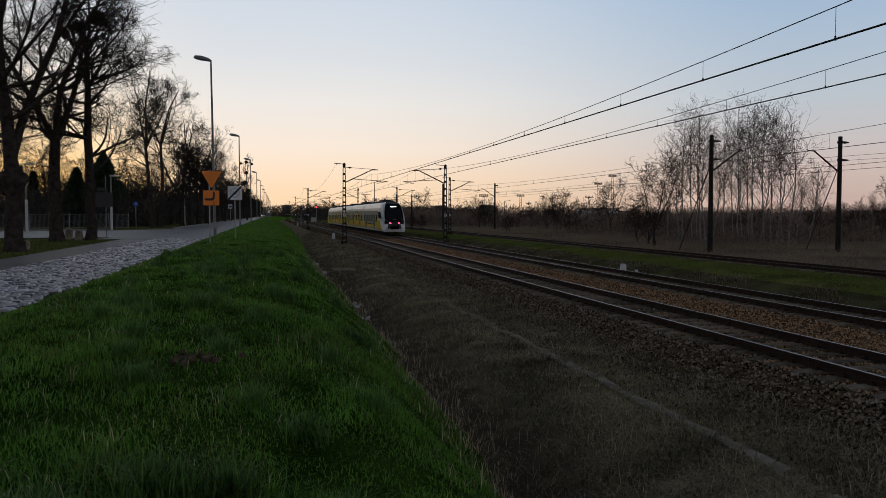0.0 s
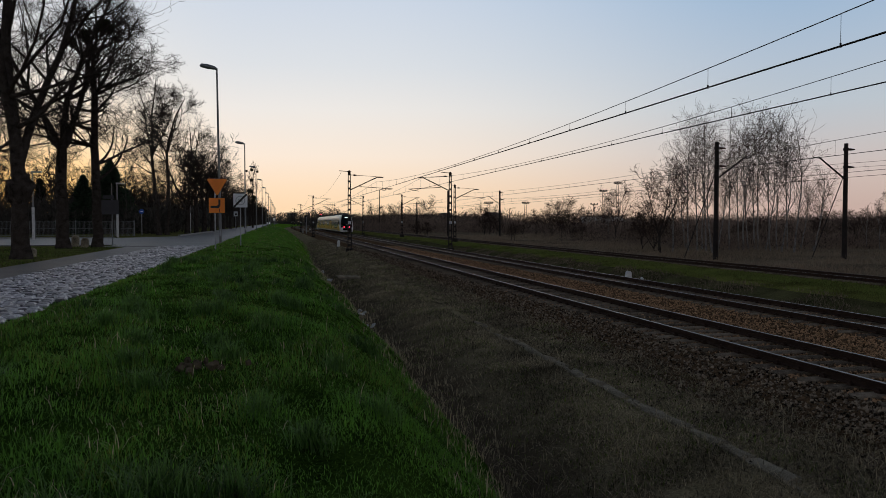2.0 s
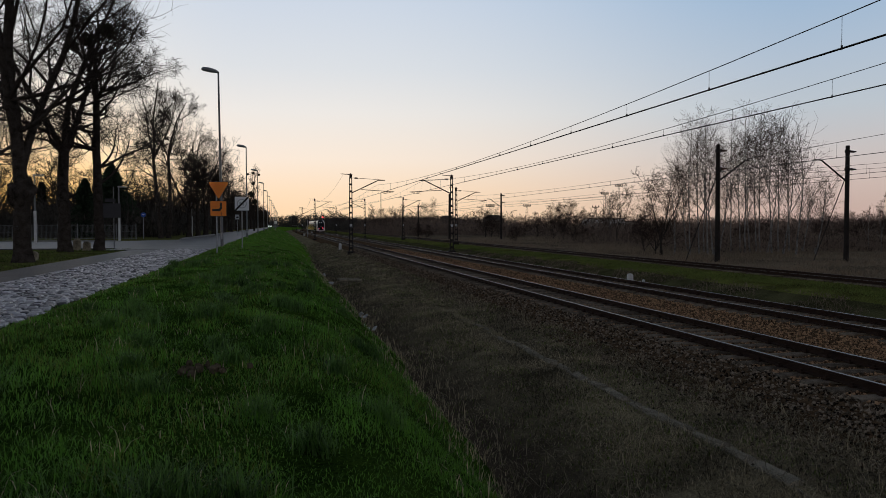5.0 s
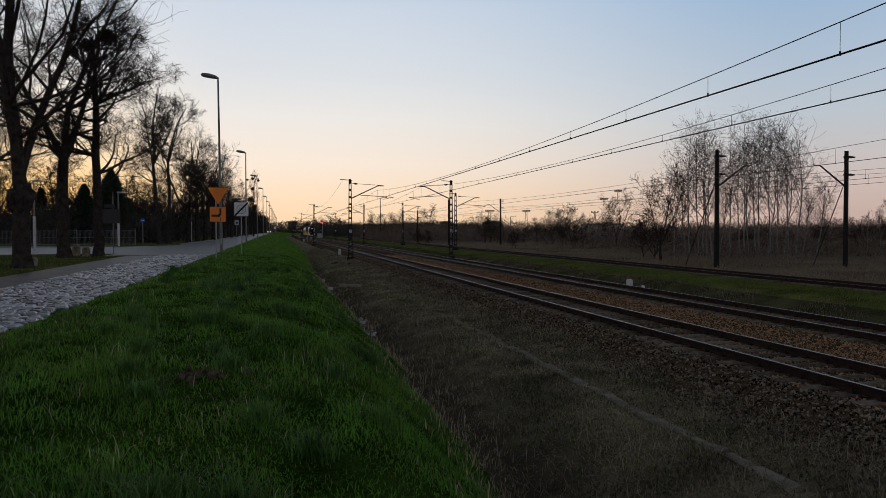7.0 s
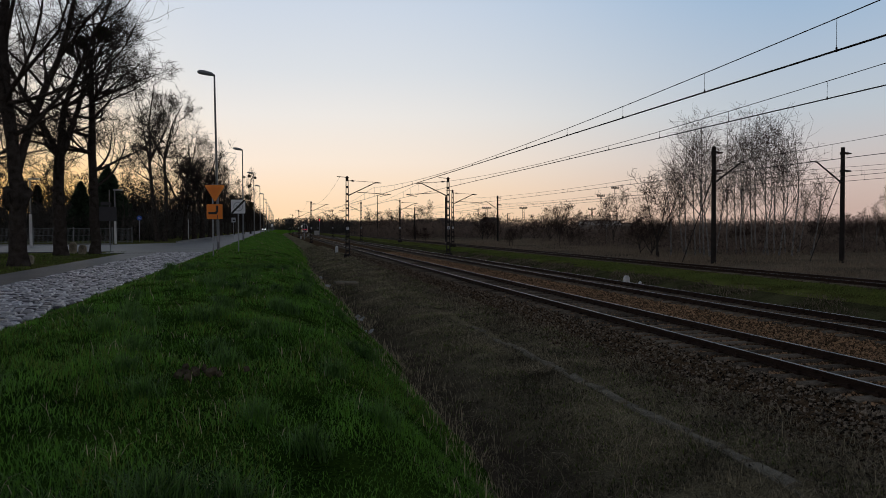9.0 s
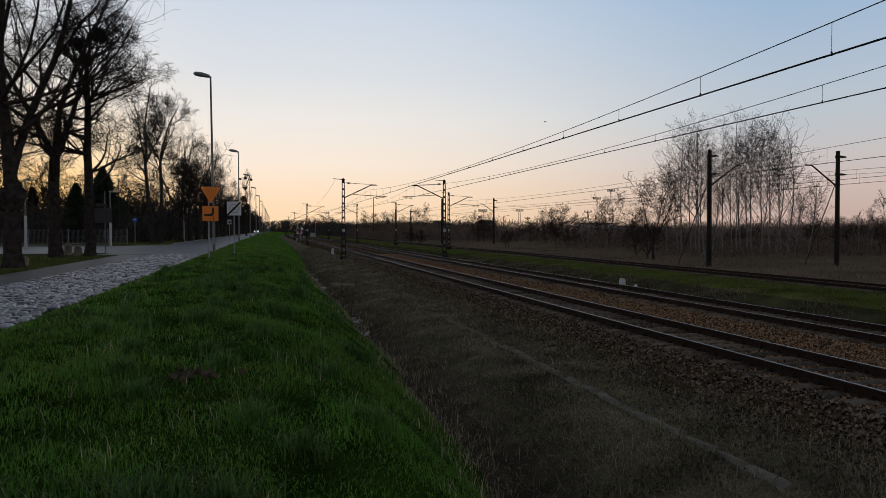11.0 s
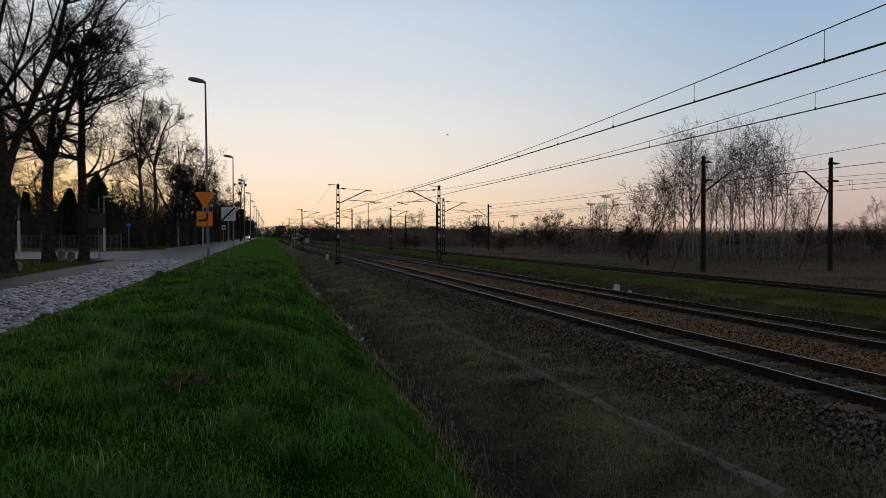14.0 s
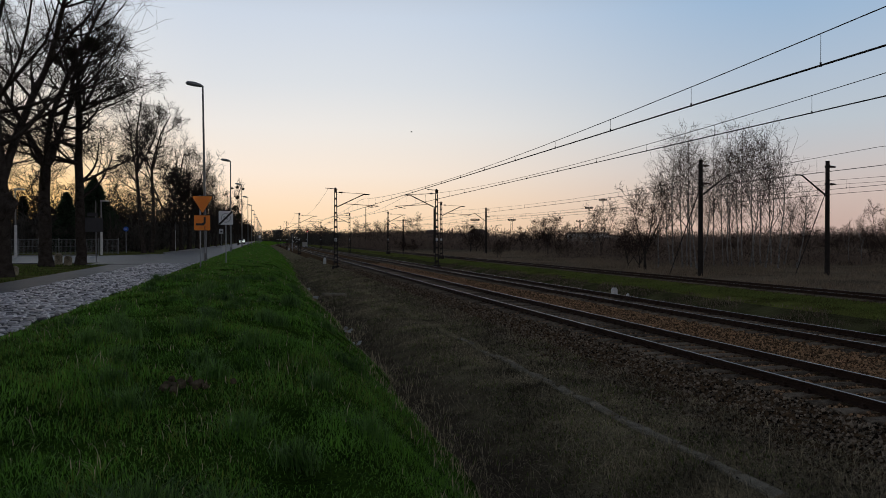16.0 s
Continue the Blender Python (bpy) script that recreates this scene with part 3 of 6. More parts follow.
def catenary(x, y0, y1, zc, cmat, h0=0.28, rise=0.55, r=0.011, drops=4.2, start=2.0, span=SPAN, first=FIRST, zig=0.04, label="contact wire and sagging messenger wire with droppers"):
    """Contact wire, messenger wire and droppers over one track."""
    ob = thing("overhead_line", label, "overhead wire")
    n = int((y1 - y0) / 3.5)

    def pts(kind):
        out = []
        for i in range(n + 1):
            y = y0 + (y1 - y0) * i / n
            u = ((y - first) / span) % 1.0
            z = zc + (h0 + rise * (2 * u - 1) ** 2 if kind else 0.0)
            k = math.floor((y - first) / span)
            a = zig * (1 if k % 2 else -1)
            out.append((x + bend(max(y, 0)) + a * (1 - 2 * u), y, z))
        return out
    c, m = pts(0), pts(1)
    for nm, p, rr in (("contact_wire", c, r * 1.35), ("messenger_wire", m, r)):
        s = [(*a, rr, *b, rr) for a, b in zip(p, p[1:])]
        part(nm, segments_mesh(nm, s, 5, cmat), None, ob)
    part("contact_wire", segments_mesh("contact_wire", [(a[0] + 0.045, *a[1:], r, b[0] + 0.045, *b[1:], r) for a, b in zip(c, c[1:])], 5, cmat), None, ob)
    y = start
    while y < min(y1, 230):
        f = (y - y0) / (y1 - y0) * n
        i = min(int(f), n - 1)
        g = f - i
        a = [c[i][k] + (c[i + 1][k] - c[i][k]) * g for k in range(3)]
        b = [m[i][k] + (m[i + 1][k] - m[i][k]) * g for k in range(3)]
        s = [(*a, 0.006, *b, 0.006), (a[0], a[1], a[2] - 0.03, 0.022, a[0], a[1], a[2] + 0.05, 0.022)]
        part("dropper", segments_mesh("dropper", s, 4, cmat), None, ob)
        y += drops
    return ob


catenary(T1, -62.0, 560, 5.585, M["wire"], h0=0.09, rise=0.84, start=3.2)
catenary(T2, -62.0, 560, 5.87, M["wire"], h0=0.12, rise=0.98, drops=4.5, start=4.0)
catenary(T3, -60.0, 420, 5.65, M["wire"], first=28.0)
catenary(35.6, -60.0, 420, 5.6, M["wire"], first=51.0)
catenary(39.6, -60.0, 420, 5.6, M["wire"], first=51.0)


feed = thing("feeder_wire", "thin slack feeder wire between the mast tops", "overhead wire")
for y0 in MAST_Y[2:5]:
    n = 16
    p = [(6.6 + bend(y0 + SPAN * i / n), y0 + SPAN * i / n, 7.6 - 1.5 * (1 - (2 * i / n - 1) ** 2)) for i in range(n + 1)]
    part("wire", segments_mesh("wire", [(*a, 0.012, *c, 0.012) for a, c in zip(p, p[1:])], 4, M["wire"]), None, feed)


def solid_pole(x, y, side, top, base=-0.5, r=0.17, label="dark tapered overhead line pole", arm=True, stay=False):
    m = thing("catenary_pole", label, "pole", pose(x, y, 0), group="dark overhead poles")
    part("shaft", tubed([(0, 0, base - 0.3), (0, 0, top)], [r * 1.15, r * 0.9], 10), M["pole_wood"], m)
    if arm:
        part("bracket", tubed([(side * 0.1, 0, top - 2.7), (side * 2.3, 0, top - 1.15), (side * 2.9, 0, top - 1.1)], [0.07, 0.06, 0.04], 6), M["mast"], m)
        for dz in (0.45, 1.8):
            part("collar", tubed([(0, 0, top - dz - 0.09), (0, 0, top - dz + 0.09)], r * 1.25, 10), M["mast"], m)
            part("insulator", tubed([(side * 0.1 if side > 0 else 0.1, 0, top - dz), (0.35, 0, top - dz), (0.75, 0, top - dz)], [0.05, 0.10, 0.05], 8), M["insulator"], m)
    if stay:
        part("stay_rod", tubed([(-0.1, 0, top - 2.3), (-2.1, 1.0, base)], 0.035, 5), M["mast"], m)
    return m


solid_pole(32.5, 51.0, 1, 8.45, stay=True)
solid_pole(42.7, 49.7, -1, 8.45, stay=True)
solid_pole(43.7, 144.0, -1, 8.7)
solid_pole(33.1, 144.0, 1, 8.5, arm=False)
solid_pole(33.8, 181.0, -1, 7.4)
solid_pole(38.5, 232.0, -1, 8.8)
lattice_mast(24.3, 101.5, 1, base=-0.25)
lattice_mast(23.2, 139.5, 1, base=-0.25, label="riveted lattice mast beside the siding")


# ---- train ----
def build_train():
    tr = thing("electric_train", "white and yellow five-section electric train with red tail lamps lit", "train")
    L, W = 89.5, 1.42
    # cross-section: x, z, from the sill up over the roof
    sec = [(1.30, 0.45), (1.40, 0.8), (1.42, 1.2), (1.42, 2.7), (1.37, 3.3), (1.2, 3.72), (0.85, 3.95), (0.4, 4.03)]
    ring = [(x, z) for x, z in sec] + [(-x, z) for x, z in sec[::-1]]

    def near_end(y):
        return min(1.0, min(y, L - y) / 3.4)

    def loft(stations, mats, pick):
        verts, faces, idx = [], [], []
        k = len(ring)
        for y, sx, sz, zt in stations:
            verts += [(x * sx * (1 - 0.38 * (1 - near_end(y)) * max(0.0, z - 2.0) / 2.0), y, 0.35 + (z - 0.35) * sz + zt) for x, z in ring]
        for j in range(len(stations) - 1):
            for i in range(k):
                faces.append((j * k + i, j * k + (i + 1) % k, (j + 1) * k + (i + 1) % k, (j + 1) * k + i))
                idx.append(pick(j, i))
        faces += [tuple(range(k))[::-1], tuple((len(stations) - 1) * k + i for i in range(k))]
        idx += [pick(0, 3), pick(len(stations) - 2, 3)]
        return mesh_of("car_body", verts, faces, mats, False, idx)

    ends = [0.0, 19.6, 36.2, 53.3, 69.9, L]
    for c in range(5):
        a, b = ends[c] + (0.35 if c else 0), ends[c + 1] - (0.35 if c < 4 else 0)
        if c == 0:
            st = [(0.0, 0.80, 0.30, 0.0), (0.15, 0.93, 0.38, 0.0), (0.5, 0.955, 0.53, 0.0), (1.0, 0.965, 0.70, 0), (1.6, 0.975, 0.84, 0), (2.4, 0.99, 0.95, 0), (3.2, 1, 1, 0), (b, 1, 1, 0)]
        elif c == 4:
            st = [(a, 1, 1, 0), (b - 3.6, 1, 1, 0), (b - 2.4, 0.99, 0.95, 0), (b - 1.0, 0.97, 0.70, 0), (b - 0.4, 0.93, 0.5, 0), (b, 0.8, 0.30, 0)]
        else:
            st = [(a, 1, 1, 0), (b, 1, 1, 0)]
        body = part("car_body", loft(st, [M["train_white"]], lambda j, i: 0), None, tr)
        part("underframe", boxed(-1.2, 1.2, a + 1.2, b - 0.4, 0.28, 0.6, 0.04), M["train_dark"], tr)
        part("roof_equipment", boxed(-0.75, 0.75, a + 4.2, b - 2.0, 3.94, 4.2, 0.1), M["train_dark"], tr)
        part("roof_unit", boxed(-0.6, 0.6, a + 6.0, a + 9.0, 4.18, 4.38, 0.08), M["train_dark"], tr)
        if c < 4:
            part("gangway_bellows", boxed(-1.22, 1.22, b - 0.02, b + 0.72, 0.6, 3.6, 0.1), M["train_dark"], tr)
        for s in (-1, 1):
            x0 = s * 1.424
            # grey side band with windows, yellow sweep below
            def panel(name, pts, material, off=0.0, lab=""):
                bm = bmesh.new()
                vs = [bm.verts.new((x0 + s * (0.008 + off), y, z)) for y, z in pts]
                vb = [bm.verts.new((x0 - s * 0.03, y, z)) for y, z in pts]
                n = len(pts)
                bm.faces.new(vs)
                for i in range(n):
                    bm.faces.new((vs[i], vs[(i + 1) % n], vb[(i + 1) % n], vb[i]))
                return part(name, bm, material, body, lab)
            a2, b2 = (a + (4.4 if c == 0 else 0.1)), (b - (4.4 if c == 4 else 0.1))
            panel("side_band", [(a2, 0.7), (b2, 0.7), (b2, 2.98), (a2, 2.98)], M["train_grey"], 0, "pale grey side band")
            lo = [(a2, 0.78), (b2, 0.78)]
            k = 28
            top = []
            for i in range(k + 1):
                u = i / k
                y = b2 + (a2 - b2) * u
                z = 1.5 + 1.38 * math.exp(-((u - 0.5) / 0.26) ** 2) if c else 1.18 + 0.75 * math.exp(-((u - 0.0) / 0.2) ** 2) + 0.75 * math.exp(-((u - 1.0) / 0.16) ** 2)
                top.append((y, z))
            panel("sweep_outline", lo + [(y, min(2.96, z + 0.09)) for y, z in top], M["train_dark"], 0.003, "dark outline of the sweep")
            panel("yellow_sweep", lo + top, M["train_yellow"], 0.008, "golden yellow swept panel")
            if c in (0, 4):
                yn = [(1.5, 0.6), (4.4, 0.6), (4.4, 2.0), (3.8, 2.05), (3.1, 1.85), (2.4, 1.4), (1.9, 0.95)]
                if c == 4:
                    yn = [(b - y, z) for y, z in yn][::-1]
                panel("yellow_sweep", yn, M["train_yellow"], -0.004)
            nwin = 7
            for i in range(nwin):
                y = a2 + (b2 - a2) * (i + 0.5) / nwin
                if i in (1, 5):
                    panel("door", [(y - 0.72, 0.62), (y + 0.72, 0.62), (y + 0.72, 2.62), (y - 0.72, 2.62)], M["train_yellow"] if c else M["train_grey"], 0.012, "double sliding door with dark glass")
                    panel("door_leaf", [(y - 0.55, 1.0), (y - 0.10, 1.0), (y - 0.10, 2.45), (y - 0.55, 2.45)], M["glass"], 0.018)
                    panel("door_leaf", [(y + 0.10, 1.0), (y + 0.55, 1.0), (y + 0.55, 2.45), (y + 0.10, 2.45)], M["glass"], 0.018)
                else:
                    panel("window", [(y - 0.52, 1.58), (y + 0.52, 1.58), (y + 0.52, 2.40), (y - 0.52, 2.40)], M["glass"], 0.014)
            if c in (0, 4):
                yy = [(1.5, 1.95), (3.9, 2.1), (3.9, 2.8), (2.3, 2.8)]
                if c == 4:
                    yy = [(b - y, z) for y, z in yy][::-1]
                panel("cab_side_window", yy, M["glass"], 0.012)
    # bogies under the joints and the ends
    for y in (3.0, 19.6, 36.2, 53.3, 69.9, 86.5):
        bogie = part("bogie_frame", boxed(-1.18, 1.18, y - 1.9, y + 1.9, 0.38, 0.72, 0.08), M["train_dark"], tr)
        for dy in (-1.25, 1.25):
            for s in (-1, 1):
                part("wheel", tubed([(s * 0.68, y + dy, 0.42), (s * 0.81, y + dy, 0.42)], 0.42, 16), M["train_dark"], bogie)
    # both cab fronts
    for flip in (0, 1):
        fy = (lambda y: y) if not flip else (lambda y: L - y)

        def front(name, pts, material, lab="", inset=0.0, curve=0.10):
            """A shaped patch on the cab front; rows of (half width, y, z) from bottom to top."""
            bm = bmesh.new()
            rows = []
            for w, y, z in pts:
                rows.append([bm.verts.new((w * u, fy(y + curve * abs(u) ** 3 - 0.012 - inset), z)) for u in (-1, -0.66, -0.33, 0, 0.33, 0.66, 1)])
            for r, q in zip(rows, rows[1:]):
                for i in range(6):
                    bm.faces.new((r[i], r[i + 1], q[i + 1], q[i]))
            ext = bmesh.ops.solidify(bm, geom=list(bm.faces), thickness=0.03)
            return part(name, bm, material, tr, lab)
        prof = [(1.02, -0.06, 0.6), (1.10, -0.06, 0.85), (1.10, -0.03, 1.25), (1.06, 0.02, 1.6), (1.15, 0.25, 2.15), (1.12, 0.58, 2.8), (1.02, 1.0, 3.35), (0.86, 1.45, 3.78), (0.65, 2.2, 4.04)]
        cowl = [(1.30, -0.05, 0.5), (1.36, -0.05, 0.85), (1.38, -0.02, 1.25), (1.38, 0.03, 1.6), (1.35, 0.26, 2.15), (1.26, 0.60, 2.8), (1.12, 1.03, 3.36), (0.90, 1.50, 3.78), (0.62, 2.3, 4.02)]
        front("nose_cowl", cowl, M["train_white"], "white rounded nose cowl", 0.0, 0.55)
        front("front_mask", prof, M["train_black"], "glossy black front mask and windscreen", 0.03, 0.2)
        front("windscreen", [(0.96, 0.20, 2.05), (0.90, 0.52, 2.7), (0.78, 0.88, 3.2)], M["glass"], "", 0.07)
        front("lamp_surround", [(1.18, -0.04, 1.30), (1.20, 0.0, 1.52), (1.12, 0.06, 1.70)], M["train_black"], "black band round the lamps", 0.05, 0.3)
        front("coupler_cover", [(0.50, -0.06, 0.70), (0.54, -0.06, 0.95), (0.50, -0.05, 1.15)], M["train_dark"], "dark coupler cover", 0.07, 0.0)
        for zz in (1.82, 1.90):
            front("writing_bar", [(0.24, 0.10, zz), (0.24, 0.12, zz + 0.04)], M["train_grey"], "", 0.07, 0.0)
        front("white_bumper", [(1.20, -0.06, 0.48), (1.24, -0.07, 0.62), (1.22, -0.06, 0.78)], M["train_white"], "white lower bumper", 0.05)
        front("destination_display", [(0.34, 1.0, 3.38), (0.33, 1.1, 3.47)], M["led_white"], "lit white destination display", 0.10)
        for s in (-1, 1):
            bm = bmesh.new()
            bmesh.ops.create_uvsphere(bm, u_segments=12, v_segments=8, radius=0.10)
            bmesh.ops.scale(bm, vec=(1.15, 0.5, 0.9), verts=bm.verts)
            bmesh.ops.translate(bm, vec=(s * 0.52, fy(-0.06), 1.42), verts=bm.verts)
            part("tail_lamp", bm, M["tail_red"] if not flip else M["glass"], tr, "round red tail lamp, lit" if not flip else "")
            part("headlamp", boxed(s * 0.96 - 0.20, s * 0.96 + 0.20, min(fy(-0.05), fy(0.30)), max(fy(-0.05), fy(0.30)), 1.62, 1.88, 0.05, pose(0, 0, 0)), M["glass"], tr, "unlit angular headlamp")
    # raised pantograph
    for y in (27.5,):
        part("pantograph_arm", tubed([(0, y, 4.0), (0, y + 1.6, 4.7), (0, y + 0.2, 5.55)], 0.04, 5), M["train_dark"], tr)
        part("pantograph_head", tubed([(-0.8, y + 0.2, 5.5), (-0.5, y + 0.2, 5.58), (0.5, y + 0.2, 5.58), (0.8, y + 0.2, 5.5)], 0.035, 5), M["train_dark"], tr)
    return tr


train = build_train()


# ---- cars on the road ----
def build_car(name, label, paint, front_lit):
    car = thing(name, label, "car")
    prof = [(-2.1, 0.35), (2.05, 0.35), (2.15, 0.6), (2.1, 0.85), (1.1, 0.98), (0.45, 1.42), (-0.95, 1.46), (-1.7, 1.0), (-2.12, 0.9)]
    bm = bmesh.new()
    rows = []
    for x, k in ((-0.88, 0), (-0.72, 1), (0.72, 1), (0.88, 0)):
        rows.append([bm.verts.new((x * (0.82 if z > 1.2 else 1), -y, z if k or z < 1.2 else z - 0.05)) for y, z in prof])
    n = len(prof)
    for r, q in zip(rows, rows[1:]):
        for i in range(n):
            bm.faces.new((r[i], r[(i + 1) % n], q[(i + 1) % n], q[i]))
    bm.faces.new(rows[0])
    bm.faces.new(rows[-1][::-1])
    part("body", bm, paint, car)
    part("windscreen", boxed(-0.6, 0.6, -0.03, 0.03, -0.3, 0.3, 0.01, pose(0, -0.80, 1.2, -32)), M["glass"], car)
    part("rear_window", boxed(-0.58, 0.58, -0.03, 0.03, -0.26, 0.26, 0.01, pose(0, 1.35, 1.23, 38)), M["glass"], car)
    for s in (-1, 1):
        part("side_window", boxed(s * 0.74 - 0.02, s * 0.74 + 0.02, -0.4, 1.0, 1.02, 1.33, 0.01), M["glass"], car)
        for y in (-1.3, 1.3):
            part("wheel", tubed([(s * 0.70, y, 0.31), (s * 0.89, y, 0.31)], 0.31, 14), M["tyre"], car)
        part("headlamp", boxed(s * 0.64 - 0.17, s * 0.64 + 0.17, -2.19, -2.05, 0.60, 0.80, 0.03), M["head_white"] if front_lit else M["glass"], car, "lit headlamp" if front_lit else "")
        part("tail_lamp", boxed(s * 0.68 - 0.12, s * 0.68 + 0.12, 2.02, 2.15, 0.68, 0.88, 0.03), M["tail_red"] if not front_lit else M["train_black"], car)
    return car


car = build_car("car", "pale silver car with its headlamps on, coming along the road", M["car_silver"], True)
car_behind = build_car("car", "white car with headlamps on, following along the road", M["car_silver"], True)


def build_bird():
    b = thing("bird", "small dark bird in flight", "bird")
    bm = bmesh.new()
    bmesh.ops.create_uvsphere(bm, u_segments=10, v_segments=6, radius=0.1)
    bmesh.ops.scale(bm, vec=(2.2, 0.8, 0.7), verts=bm.verts)
    part("body", bm, M["bird"], b)
    for s in (-1, 1):
        part("wing", tubed([(0, 0, 0.02), (0.05, s * 0.22, 0.12), (-0.1, s * 0.48, 0.05)], [0.07, 0.05, 0.01], 5), M["bird"], b)
    part("tail", tubed([(-0.2, 0, 0), (-0.36, 0, 0.02)], [0.05, 0.06], 5), M["bird"], b)
    return b


bird = build_bird()


# ---- street lamps, signs, posts ----
def street_lamp(x, y, h, z0=1.02, head=True):
    m = thing("street_lamp", "tall grey steel street lamp with a flat sloping head, unlit", "street lamp", pose(x, y, z0), group="street lamps along the road")
    part("pole", tubed([(0, 0, -0.3), (0, 0, 1.5), (0, 0, h)], [0.10, 0.085, 0.05], 8), M["zinc_dark"], m)
    part("lamp_head", tubed([(0.04, 0, h - 0.06), (-0.15, 0, h + 0.02), (-0.55, 0, h + 0.10), (-0.9, 0, h + 0.15), (-1.0, 0, h + 0.14)], [0.05, 0.11, 0.15, 0.12, 0.03], 10), M["zinc"], m, "pale tapered lamp head", True)
    part("door_plate", boxed(-0.05, 0.05, -0.10, -0.07, 0.6, 1.0, 0.01), M["zinc"], m)
    return m


LAMP_S = 36.0
lamp = street_lamp(-3.30, 48.3, 10.85)
lamp.matrix_basis = pose(-3.30, 48.3, 1.02, 0, -0.6, 0)
for i in range(1, 14):
    y = 48.3 + LAMP_S * i
    street_lamp(-3.46 + 0.0087 * (y - 49), y, 9.9)


# ---- trees ----
def grow(seed, height, r0, levels=4, fork=0.3, kids=(7, 6, 5, 4), spread=50, droop=0.0, up=0.25, lean=0.0, thin=0.55, wob=0.16, twig=0.010, reach=0.34):
    """A bare tree: rows for trunk and limbs, and rows for the twigs."""
    rng = random.Random(seed)
    thick, fine = [], []

    def vec(d, ang, az):
        u = d.orthogonal().normalized()
        v = d.cross(u)
        return (d * math.cos(ang) + (u * math.cos(az) + v * math.sin(az)) * math.sin(ang)).normalized()

    def branch(p, d, length, r, level):
        n = 6 if level == 0 else (5 if level == 1 else (4 if level == 2 else 3))
        nk = kids[level] if level < len(kids) else 0
        nodes = []
        r1 = max(twig * 0.6, r * (0.35 if level else 0.4))
        for i in range(n):
            a = r + (r1 - r) * i / n
            b = r + (r1 - r) * (i + 1) / n
            jit = Vector((rng.gauss(0, 1), rng.gauss(0, 1), rng.gauss(0, 0.6))) * (0.035 if level == 0 else wob)
            d = (d + jit + Vector((0, 0, up * (1 if level else 0.5) - droop * (level >= 3)))).normalized()
            q = p + d * (length / n)
            (thick if level < 2 else fine).append((*p, a, *q, b))
            p = q
            nodes.append((p.copy(), d.copy(), b, (i + 1) / n))
        if level >= levels:
            return
        for k in range(nk):
            u = fork + (1 - fork) * (k + rng.random()) / nk if level == 0 else 0.2 + 0.8 * (k + rng.random()) / nk
            i = min(n - 1, int(u * n))
            bp, bd, br, _ = nodes[i]
            ang = radians(rng.uniform(0.55, 1.15) * spread) * (1 - 0.35 * u if level == 0 else 1)
            c = vec(bd, ang, rng.uniform(0, 2 * math.pi))
            ln = length * (rng.uniform(0.7, 1.1) * reach if level == 0 else rng.uniform(0.42, 0.66)) * (1.15 - 0.35 * u)
            branch(bp, c, ln, max(twig, br * rng.uniform(thin - 0.1, thin + 0.12)), level + 1)

    branch(Vector((0, 0, -0.25)), Vector((lean, 0, 1)).normalized(), height * 0.86, r0, 0)
    return thick, fine


